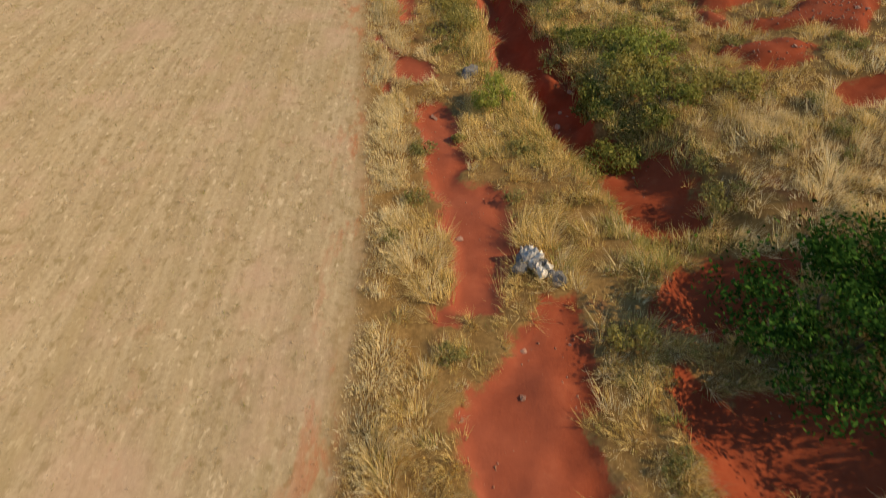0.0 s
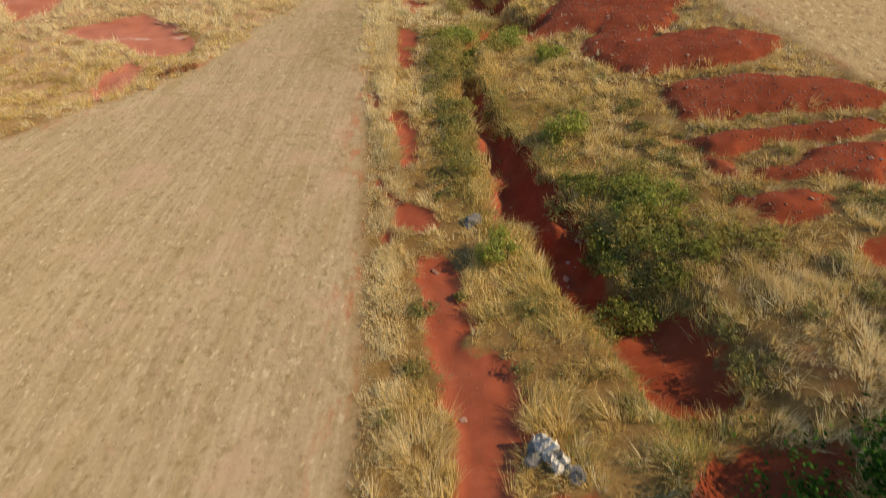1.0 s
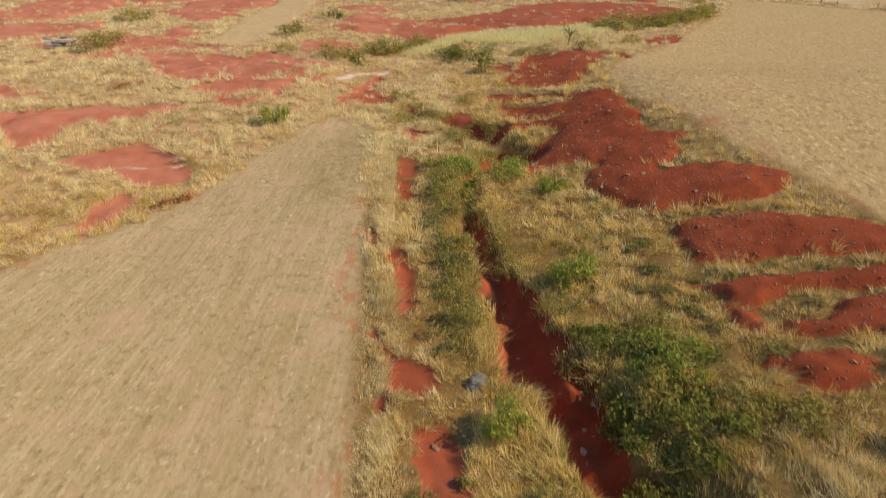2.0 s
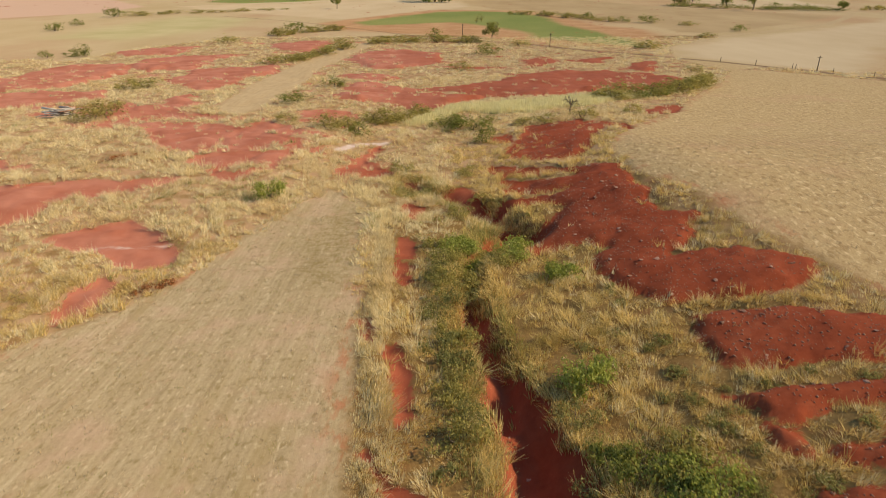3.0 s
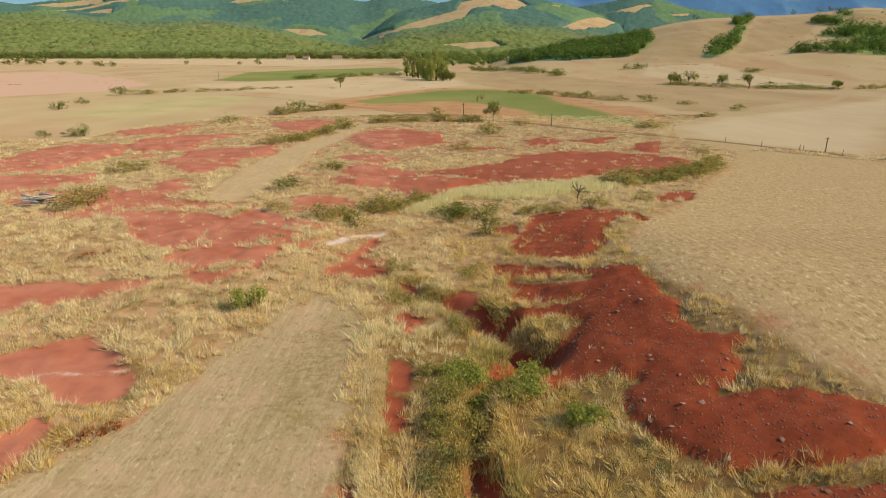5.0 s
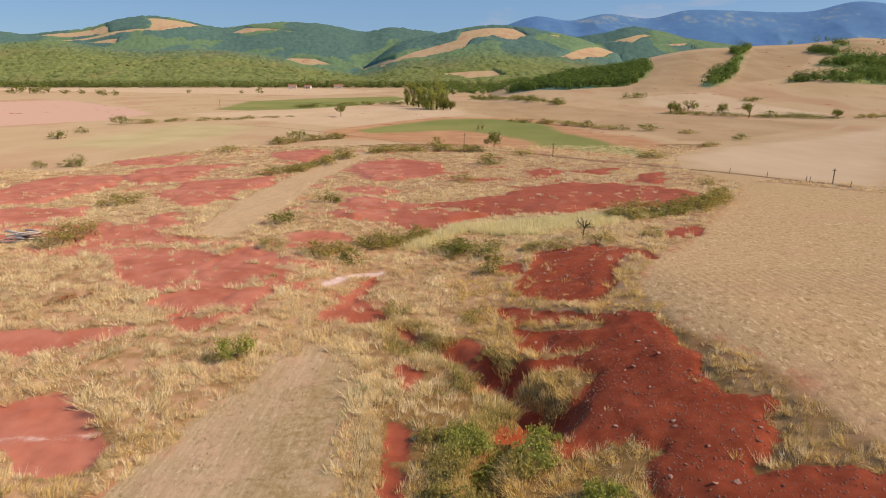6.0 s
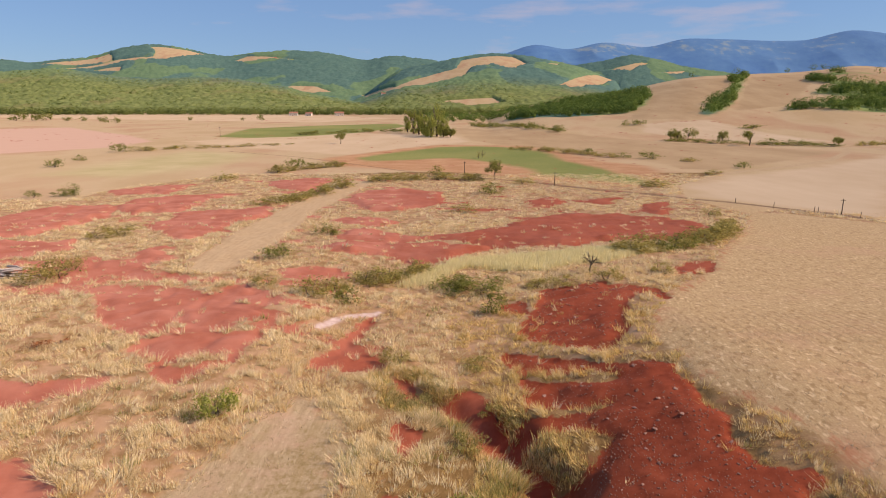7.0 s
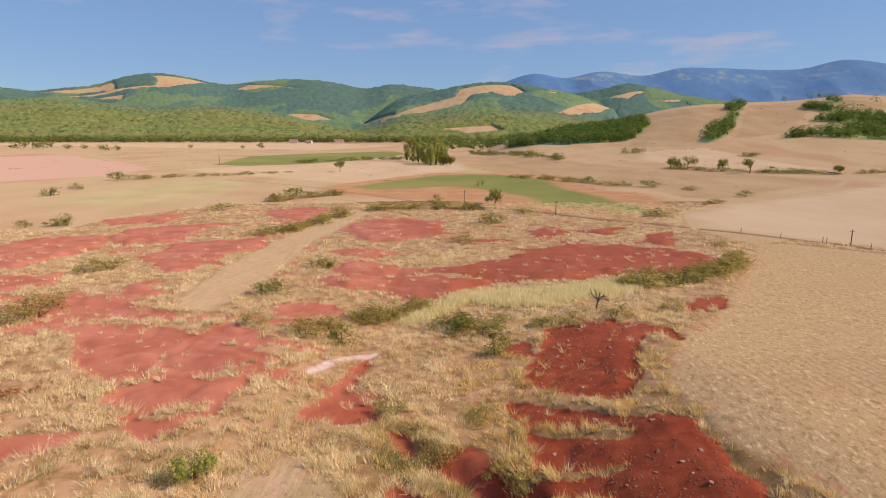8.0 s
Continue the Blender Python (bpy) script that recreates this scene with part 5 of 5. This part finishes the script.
dead_tree(17.4, 96.5, 2.7, 440)


def pole(x, y, tall):
    thing = tagged(new("wooden_pole"), "thin weathered wooden line pole beside the track", "pole", "poles across the fields")
    bm = bmesh.new()
    limb(bm, (0, 0, -0.3), (0.02, 0, tall), 0.13, 0.09, 8, 0.003, np.random.default_rng(5))
    part("shaft", bm, BARK, thing)
    bm = bmesh.new()
    limb(bm, (-0.5, 0, tall - 0.35), (0.5, 0, tall - 0.35), 0.06, 0.06, 6, 0.0, np.random.default_rng(6))
    part("crossarm", bm, BARK, thing)
    thing.location = (x, y, float(height(np.array([x]), np.array([y]))[0]))
    return thing


for px, py, h in ((6.5, 237, 4.2), (31.4, 204, 4.0), (-162, 485, 7.0), (82.1, 152, 3.2)):
    pole(px, py, h)


# ---------------------------------------------------------------- stones and dead wood
def rock_mesh(name, mat, seed, detail=2, rough=0.3, squash=0.65):
    bm = bmesh.new()
    bmesh.ops.create_icosphere(bm, subdivisions=detail, radius=0.5)
    noise.seed_set(seed)
    for v in bm.verts:
        d = noise.noise(v.co * 3.1 + Vector((seed, 0, 0))) * rough + noise.noise(v.co * 8.0) * rough * 0.4
        v.co *= 1 + d
        v.co.z *= squash
    me = bpy.data.meshes.new(name)
    bm.to_mesh(me)
    bm.free()
    me.materials.append(mat)
    return me


grey = tagged(new("boulder", rock_mesh("boulder", STONE_GREY, 5, 3, 0.5)), "small grey boulder beside a green bush", "stone")
grey.matrix_basis = Matrix.LocRotScale((1.15, 23.6, float(base(1.15, 23.6)) + 0.12), Euler((0, 0, 1)), (0.9, 0.6, 0.8))


def stone_heap(x, y, seed):
    """Broken slabs of pale limestone leaning on one another, dark stones beside them in place of shaded hollows."""
    rng = np.random.default_rng(seed)
    thing = tagged(new("stone_heap"), "heap of broken pale limestone slabs with dark gaps", "stones")
    white = [rock_mesh("stone", STONE_HOLLOW_SHADE if k % 2 else STONE_WHITE, 40 + k, 2, 0.7, 0.9) for k in range(4)]
    dark = [rock_mesh("stone", STONE_GREY, 50 + k, 2, 0.4, 0.8) for k in range(2)]
    for k in range(22):
        u = -1 + 2 * (k % 11) / 10
        row = k // 11
        ob = new("stone", white[k % 4])
        ob.parent = thing
        tall = rng.uniform(0.42, 0.66) * (1 - 0.35 * abs(u + 0.2))
        ob.matrix_basis = Matrix.LocRotScale((0.30 * u + 0.16 * row + rng.normal(0, 0.03), -0.38 * u + 0.10 * row + rng.normal(0, 0.04), tall * 0.38),
                                             Euler((rng.normal(0, 0.14), rng.normal(-0.1, 0.12), rng.uniform(0, 6))), (rng.uniform(0.16, 0.3), rng.uniform(0.2, 0.36), tall * 1.3))
    # grey stones added where the heap's hollows lie in shade
    for k in range(9):
        ob = new("stone", dark[k % 2])
        ob.parent = thing
        px, py = (-0.34, -0.02) if k < 5 else (0.58, -0.46)
        s = rng.uniform(0.26, 0.46)
        ob.matrix_basis = Matrix.LocRotScale((px + rng.normal(0, 0.1), py + rng.normal(0, 0.12), 0.08), Euler((rng.normal(0, 0.3), rng.normal(0, 0.3), rng.uniform(0, 6))), (s, s, s))
    thing.location = (x, y, float(height(np.array([x]), np.array([y]))[0]))


stone_heap(2.65, 12.35, 31)

STONES = [rock_mesh("stone", STONE_RED, 20 + k, 1, 0.9, 0.42) for k in range(5)]


def scatter_stones(count, box, lo, hi, seed, label):
    rng = np.random.default_rng(seed)
    made = 0
    while made < count:
        x, y = rng.uniform(box[0], box[1]), rng.uniform(box[2], box[3])
        if bare_cover(np.array([x]), np.array([y]))[0] < 0.35:
            continue
        s = lo + (hi - lo) * rng.uniform() ** 2.5
        ob = tagged(new("stone", STONES[made % 5]), label, "stone", "stones on the red clay")
        ob.matrix_basis = Matrix.LocRotScale((x, y, float(height(np.array([x]), np.array([y]))[0]) + 0.1 * s), Euler((rng.uniform(-0.3, 0.3), rng.uniform(-0.3, 0.3), rng.uniform(0, 6.28))),
                                             (s * rng.uniform(0.8, 1.5), s, s * rng.uniform(0.6, 1.0)))
        made += 1


scatter_stones(150, (6, 24, 22, 64), 0.06, 0.30, 501, "weathered stone lying on bare red clay")
scatter_stones(26, (-1, 10, 4, 30), 0.08, 0.3, 502, "pale stone lying in the red ditch")
scatter_stones(60, (4, 30, 62, 110), 0.12, 0.4, 503, "weathered stone lying on bare red clay")


def brush_pile(x, y, seed):
    rng = np.random.default_rng(seed)
    thing = tagged(new("brush_pile"), "heap of bleached dead branches and trunks on red clay", "wood pile")
    for k in range(34):
        bm = bmesh.new()
        a, ln = rng.uniform(-0.7, 0.7), rng.uniform(1.2, 4.2)
        c = np.array([rng.normal(0, 1.0), rng.normal(0, 0.5), 0.12 + 0.045 * k * rng.uniform(0.3, 1)])
        d = np.array([math.cos(a), math.sin(a), rng.uniform(-0.12, 0.12)]) * ln / 2
        limb(bm, c - d, c + d, rng.uniform(0.06, 0.16), 0.04, 6, 0.05, rng)
        part("branch", bm, DEADWOOD if k % 3 else BARK, thing)
    thing.location = (x, y, float(height(np.array([x]), np.array([y]))[0]))


brush_pile(-51.1, 93.2, 601)


# rust-coloured dying herbs on the clay's edge
for k, (sx, sy, w, h) in enumerate(RUSTY):
    shrub(sx, sy, w, h, 420, 0.06, RUST, "low rust-coloured withered herb on red clay", 640 + k, name="herb_bush", group="withered herbs", lobes=8)


# ---------------------------------------------------------------- posts along the field road, far houses
post_mesh = rock_mesh("post", BARK, 77, 1, 0.0, 1.0)
post_bm = bmesh.new()
limb(post_bm, (0, 0, -0.25), (0.03, 0, 1.25), 0.075, 0.06, 6, 0.02, np.random.default_rng(8))
post_bm.to_mesh(post_mesh)
post_bm.free()
for (ax, ay), (bx, by) in zip(road[:4], road[1:5]):
    for u in np.arange(0.0, 1.0, 9.0 / math.hypot(bx - ax, by - ay)):
        px, py = ax + (bx - ax) * u - 1.9, ay + (by - ay) * u + 1.9
        post = tagged(new("fence_post", post_mesh), "short weathered wooden post beside the field road", "post", "posts along the field road")
        post.location = (px, py, float(height(np.array([px]), np.array([py]))[0]))


def house(x, y, w, d, h, turn):
    """A small far farmhouse: walls, a pitched roof, a door and windows set in its front."""
    thing = tagged(new("farmhouse"), "small pale rendered farmhouse with a red tiled roof", "house", "far farmhouses")
    bm = bmesh.new()
    bmesh.ops.create_cube(bm, size=1)
    bmesh.ops.scale(bm, vec=(w, d, h + 1), verts=bm.verts)
    bmesh.ops.translate(bm, vec=(0, 0, h / 2 - 0.5), verts=bm.verts)
    wall = part("wall", bm, PLASTER, thing)
    wall.data.shade_flat()
    bm = bmesh.new()
    o, r = 0.5, h + 0.32 * d
    v = [bm.verts.new(p) for p in ((-w / 2 - o, -d / 2 - o, h - 0.15), (w / 2 + o, -d / 2 - o, h - 0.15), (w / 2 + o, d / 2 + o, h - 0.15), (-w / 2 - o, d / 2 + o, h - 0.15), (-w / 2 - o, 0, r), (w / 2 + o, 0, r))]
    for f in ((0, 1, 5, 4), (2, 3, 4, 5), (1, 2, 5), (3, 0, 4), (3, 2, 1, 0)):
        bm.faces.new([v[q] for q in f])
    part("roof", bm, ROOF, thing).data.shade_flat()
    for k in range(4):
        bm = bmesh.new()
        bmesh.ops.create_cube(bm, size=1)
        bmesh.ops.scale(bm, vec=(1.1, 0.16, 2.1 if k == 1 else 1.3), verts=bm.verts)
        bmesh.ops.translate(bm, vec=(-w / 2 + w * (k + 0.5) / 4, -d / 2, 1.05 if k == 1 else 1.7), verts=bm.verts)
        part("door" if k == 1 else "window", bm, SHUTTER, thing).data.shade_flat()
    thing.location = (x, y, float(height(np.array([x]), np.array([y]))[0]))
    thing.rotation_euler = (0, 0, turn)


for hx, hy, w, d, h, turn in HOUSES:
    house(hx, hy, w, d, h, turn)


# ---------------------------------------------------------------- grass, stubble, gravel and woods, beyond counting
def stuff(name, parts_, mat, label, category):
    vs, fs, off = [], [], 0
    for v, f in parts_:
        vs.append(v)
        fs.append(f + off)
        off += len(v)
    ob = new(name, raw_mesh(name, np.concatenate(vs), np.concatenate(fs), mat))
    return tagged(ob, label, category, kind="stuff")


def open_ground(x, y):
    """Where dry grass grows: no clay, no field, no track."""
    b, f, d = bare_cover(x, y), cover("field", x, y, 2.5), cover("dust", x, y, 2.5)
    wob = (0.35 + 0.5 * smooth(30, 48, y)) * fractal(x, y, 1.3, 55)
    wash = np.maximum(0.9 - to_line(x, y, white)[0], 1.3 - to_line(x, y, road)[0])
    return b, np.maximum(wash, np.maximum(np.maximum(f + 0.25 - 1.1 * smooth(30, 48, y) * (x < 0), d), np.where(y > 236, 1, -3))) + wob


def grass():
    rng = np.random.default_rng(700)
    straw, herb, bleached = [], [], []
    #        from, to, tufts a square metre, blades, width, height
    for y0, y1, dens, count, wide, tall in ((-3, 14, 25, 24, 0.017, 0.66), (14, 24, 22, 24, 0.019, 0.62), (24, 36, 17, 24, 0.022, 0.58), (36, 50, 12, 24, 0.027, 0.58),
                                            (50, 70, 8, 24, 0.034, 0.68), (70, 100, 5.0, 24, 0.046, 0.62), (100, 145, 2.6, 22, 0.070, 0.58), (145, 238, 1.0, 18, 0.12, 0.55)):
        half = 15 + 0.80 * y1
        n = int(2 * half * (y1 - y0) * dens)
        x, y = rng.uniform(-half, half, n), rng.uniform(y0, y1, n)
        m = np.abs(x) < 13 + 0.8 * y
        x, y = x[m], y[m]
        b, taken = open_ground(x, y)
        clump = fractal(0.86 * x + 0.5 * y, 0.86 * y - 0.5 * x, 1.1, 61) + 0.35 * lump(0.7 * x - 0.7 * y, 0.7 * x + 0.7 * y, 5.0, 62)
        keep = (b < 0.02 - 0.08 * smooth(30, 22, y) + (0.2 - 0.08 * smooth(30, 22, y)) * rng.normal(0, 1, len(x))) & (taken < 0.0) & (clump + rng.uniform(-0.6, 0.6, len(x)) > -0.42 - 0.3 * smooth(32, 24, y) + 0.25 * smooth(50, 80, y))
        keep &= (gully(x, y)[1] < 0.15) | (y > 70) | (y < 18)
        stray = (b > 0.25) & (taken < 0) & (rng.uniform(0, 1, len(x)) < 0.003 + 0.03 * smooth(50, 80, y))
        keep |= stray
        keep &= lump(x, y, 0.62, 64) + 0.5 * lump(x, y, 0.33, 65) + rng.uniform(-0.35, 0.35, len(x)) > -0.50
        x, y, b, clump, taken = x[keep], y[keep], b[keep], clump[keep], taken[keep]
        edge = smooth(0.9, 0.1, np.abs(b)) * 0.15 + smooth(2.4, 0.6, np.abs(taken + 1.0)) * 0.25 * smooth(25, 45, y)
        tussock = smooth(-0.35, 0.6, lump(x, y, 0.62, 64) + 0.5 * lump(x, y, 0.33, 65))
        h = tall * (1 - 0.22 * smooth(13, 15, x) * smooth(72, 66, y)) * (0.46 + 0.55 * tussock + 0.5 * np.clip(clump, -0.5, 1) + edge) * rng.uniform(0.7, 1.25, len(x))
        lush_here = cover("lush", x, y, 2.5) > 0
        h = np.where(lush_here, h * 1.1, h)
        z = height(x, y)
        wet = fractal(x, y, 6.0, 71) + 0.5 * smooth(3.5, 0.8, to_line(x, y, GULLY)[0]) * (y < 70) + 0.4 * rng.normal(0, 1, len(x)) - 0.25 * (y > 60)
        is_herb = wet > 1.0 + 0.5 * smooth(13, 15, x)
        w = np.full(len(x), wide) * rng.uniform(0.8, 1.3, len(x))
        h = h * (1 - 0.6 * smooth(-1.0, -0.1, taken) * smooth(45, 25, y))
        dry = (smooth(44, 58, y) * smooth(6, -4, x) + smooth(80, 100, y) + smooth(1.5, -1.0, x) * 0.5 + 0.3 * smooth(5, 8, x) * smooth(15, 24, y) + 0.5 * smooth(8.0, 9.5, x) * smooth(23, 18, y) + 0.25 * smooth(2.5, 3.5, x) * smooth(18, 14, y) + 0.25 * fractal(x, y, 5.0, 74) + 0.3 * rng.normal(0, 1, len(x))) > 0.5
        for sel, store, hh, ln in ((~is_herb & ~dry, straw, 1.0, 1.15), (~is_herb & dry, bleached, 1.0, 1.0), (is_herb, herb, 0.7, 1.0)):
            if sel.any():
                store.append(blades(x[sel], y[sel], z[sel], count, h[sel] * hh, w[sel] * (1.6 if store is herb else 1), ln, rng))
    # upright pale grass left standing along the field's edge
    x, y = rng.uniform(-9, 0, 34000), rng.uniform(-2, 63, 34000)
    f = cover("field", x, y, 2.5)
    m = (f < -0.1) & (f > -1.5) & (bare_cover(x, y) < 0) & (fractal(x, y, 1.4, 67) > -0.35)
    x, y = x[m], y[m]
    bleached.append(blades(x, y, height(x, y), 12, rng.uniform(0.25, 0.62, len(x)) * (0.4 + 0.6 * smooth(-0.1, -0.9, f[m])), 0.019 + 0.0004 * y, 0.7, rng))
    # long grass hanging over the ditch's banks
    x, y = rng.uniform(-6, 12, 60000), rng.uniform(17, 68, 60000)
    g = gully(x, y)[1] + 0.3 * fractal(x, y, 1.2, 68)
    m = (g > -1.3) & (g < 0.12) & (cover("bare", x, y, 2.5) < 0.1) & (rng.uniform(0, 1, len(x)) < 0.8 - 0.006 * y)
    x, y = x[m], y[m]
    pick = rng.uniform(0, 1, len(x)) < 0.25 + 0.3 * lump(x, y, 3.0, 69)
    for sel, store in ((pick, herb), (~pick, straw)):
        k = int(sel.sum())
        store.append(blades(x[sel], y[sel], height(x[sel], y[sel]), 9, rng.uniform(0.35, 0.8, k), np.full(k, 0.022) + 0.0004 * y[sel], 1.15, rng, 0.15))
    # weeds on the stubble
    x, y = rng.uniform(-24, -3, 2200), rng.uniform(3, 62, 2200)
    m = cover("field", x, y, 2.5) > 0.5
    x, y = x[m], y[m]
    herb.append(blades(x, y, height(x, y), 9, np.full(len(x), 0.13), np.full(len(x), 0.04), 1.1, rng, 0.09))
    # the damp hollow with its yellow-green grass
    x, y = rng.uniform(-6, 40, 7000), rng.uniform(93, 118, 7000)
    m = (cover("lush", x, y, 2.5) + 0.8 * fractal(x, y, 3, 66)) > 0
    x, y = x[m], y[m]
    stuff("lush_grass", [blades(x, y, height(x, y), 16, rng.uniform(0.6, 1.1, len(x)), np.full(len(x), 0.1), 0.35, rng)], LUSH, "tall pale yellow-green grass in a damp hollow", "grass")
    stuff("dry_grass", straw, STRAW, "tall straw-coloured dry grass in tussocks between clay patches", "grass")
    stuff("bleached_grass", bleached, BLEACHED, "pale bleached dry grass on the eroded land and field edge", "grass")
    stuff("green_herbs", herb, HERB, "grey-green low herbs growing among the dry grass", "herbs")


def stubble():
    rng = np.random.default_rng(710)
    out = []
    for y0, y1, x0, x1, dens, wide, tall in ((2, 22, -20, -2, 26, 0.022, 0.12), (22, 40, -32, -2, 12, 0.034, 0.13), (40, 64, -26, -4, 5, 0.055, 0.14),
                                             (34, 70, 16, 62, 7.0, 0.04, 0.17), (70, 110, 16, 95, 3.0, 0.07, 0.10), (110, 156, 30, 110, 0.6, 0.13, 0.1)):
        n = int((y1 - y0) * (x1 - x0) * dens)
        x, y = rng.uniform(x0, x1, n), rng.uniform(y0, y1, n)
        if x0 < 0:
            x = np.round((x + 0.02 * y) / 0.24) * 0.24 - 0.02 * y + rng.normal(0, 0.2, n)
        keep = (cover("field", x, y, 2.5) > 0.1) & (0.7 * fractal(x + 0.02 * y, 0.22 * y, 0.9, 81) + rng.uniform(-0.8, 0.8, n) > -0.15) & (np.abs(x) < 14 + 0.8 * y)
        x, y = x[keep], y[keep]
        out.append(blades(x, y, height(x, y), 8, tall * rng.uniform(0.5, 1.5, len(x)), np.full(len(x), wide), 0.7, rng, 0.09))
    stuff("stubble", out, STUBBLE, "short cut cereal stubble standing in rows on the fields", "stubble")


def gravel():
    rng = np.random.default_rng(720)
    base_v = np.array([(1, 0, 0), (-1, 0, 0), (0, 1, 0), (0, -1, 0), (0, 0, 0.8), (0, 0, -0.5)], float)
    base_f = np.array([(0, 2, 4), (2, 1, 4), (1, 3, 4), (3, 0, 4), (2, 0, 5), (1, 2, 5), (3, 1, 5), (0, 3, 5)])
    out = []
    for n, box, lo, hi in ((20000, (7, 26, 21, 68), 0.02, 0.075), (4000, (4, 30, 66, 92), 0.04, 0.13), (900, (-1, 10, 3, 24), 0.015, 0.05)):
        x, y = rng.uniform(box[0], box[1], n), rng.uniform(box[2], box[3], n)
        keep = (bare_cover(x, y) > 0.1) & (fractal(x, y, 5.0, 91) + rng.uniform(-0.5, 0.5, n) > -0.1)
        x, y = x[keep], y[keep]
        k = len(x)
        s = (lo + (hi - lo) * rng.uniform(0, 1, k) ** 2)[:, None, None]
        v = base_v[None] * s * rng.uniform(0.6, 1.3, (k, 6, 1))
        a = rng.uniform(0, 6.28, k)
        c, d = np.cos(a)[:, None], np.sin(a)[:, None]
        v = np.stack([v[:, :, 0] * c - v[:, :, 1] * d, v[:, :, 0] * d + v[:, :, 1] * c, v[:, :, 2]], -1)
        v += np.stack([x, y, height(x, y)], -1)[:, None, :]
        f = base_f[None] + (np.arange(k) * 6)[:, None, None]
        out.append((v.reshape(-1, 3), f.reshape(-1, 3)))
    stuff("gravel", out, GRAVEL, "small loose stones strewn over the red clay", "gravel")


def canopy(name, d0, d1, step, s0, s1, count, tall, beyond, label):
    """The closed roof of a wood on the hills: a sheet of lumpy crowns that ends at the meadows."""
    D, S = np.meshgrid(np.arange(d0, d1, step), np.linspace(s0, s1, count), indexing="ij")
    x, y = (S * D).ravel(), (D + 26).ravel()
    g = hills(x, y)
    grown_here = smooth(3.0, -5.0, cover("meadow", x, y, 25) + 3 * lump(x, y, 14, 98)) * smooth(-5.5, -2.0, g)
    crown = 0.6 * lump(x, y, 13, 91) + 0.5 * lump(x, y, 6.5, 92) + 0.35 * lump(x, y, 40, 93)
    z = g - 4 + grown_here * (4 + tall * (0.62 + 0.38 * crown))
    i = np.arange(len(x)).reshape(D.shape)
    quads = np.stack([i[:-1, :-1], i[:-1, 1:], i[1:, 1:], i[1:, :-1]], -1).reshape(-1, 4)
    quads = quads[(grown_here[quads] > 0.02).any(1)]
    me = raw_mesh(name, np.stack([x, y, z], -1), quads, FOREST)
    me.shade_smooth()
    # how far the woods take on the haze-tinted colours
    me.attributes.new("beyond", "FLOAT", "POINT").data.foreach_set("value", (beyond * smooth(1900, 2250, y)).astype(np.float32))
    tagged(new(name, me), label, "woods", kind="stuff")


def woods():
    """Crowns of far trees, each a heap of leafy clumps, and the closed woods behind them."""
    rng = np.random.default_rng(730)
    broad, oak = [], []

    def plant(x, y, tall, count, clump, store, lift=0.0):
        k = len(x)
        if not k:
            return
        z = hills(x, y) + lift
        t = (tall * rng.uniform(0.65, 1.3, k))[:, None, None]
        d = rng.normal(0, 1, (k, count, 3))
        d /= np.linalg.norm(d, axis=2)[:, :, None]
        r = rng.uniform(0.45, 1.0, (k, count, 1)) ** 0.5
        c = d * r * t * np.array([0.52, 0.52, 0.44]) + np.array([0, 0, 0.5]) * t + np.stack([x, y, z], -1)[:, None, :]
        v, f = leaf_quads(c.reshape(-1, 3), (d + np.array([0, 0, 0.8])).reshape(-1, 3), clump, rng, 0.3)
        store.append((v, f))

    # woods on the near hill and in its hedges
    n = 9000
    x, y = rng.uniform(60, 700, n), rng.uniform(500, 1000, n)
    m = cover("wood", x, y, 25) + 13 * fractal(x, y, 36, 95) > 1
    plant(x[m], y[m], 8.5, 60, 0.85, oak)
    # single trees on the near hill's skyline
    x, y = np.array([340, 400, 470, 640, 690, 735, 505, 520.0]), np.full(8, 925.0)
    plant(x, y, 9.0, 60, 0.9, oak)
    # belt of trees at the foot of the far hills
    n = 1500
    x, y = rng.uniform(-1150, 220, n), rng.uniform(1370, 1450, n)
    plant(x, y, 15, 26, 1.7, broad)
    n = 500
    x, y = rng.uniform(-40, 130, n), rng.uniform(640, 1300, n)
    m = fractal(x, y, 130, 96) > 0.05
    plant(x[m], y[m], 9, 40, 1.1, oak)
    # crowns that stand out of the nearer woods
    n = 2600
    q, d = rng.uniform(-0.76, 0.12, n), rng.uniform(1430, 2080, n)
    x, y = q * d, d + 26
    m = (hills(x, y) > -2) & (cover("meadow", x, y, 25) < -4)
    plant(x[m], y[m], 10, 12, 1.9, broad, 1.0)
    stuff("woodland", broad, WOODS, "mixed green deciduous trees at the foot of the hills", "woods")
    stuff("oak_wood", oak, HILL_OAK, "dense dark green oak wood on the near hillside", "woods")
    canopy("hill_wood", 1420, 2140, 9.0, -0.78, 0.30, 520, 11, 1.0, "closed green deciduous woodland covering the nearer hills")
    canopy("far_wood", 2131, 3420, 15.0, -0.78, 0.56, 520, 11, 1.0, "pine and broadleaf woods on the far hills, tinted with blue haze")



grass()
stubble()
gravel()
woods()
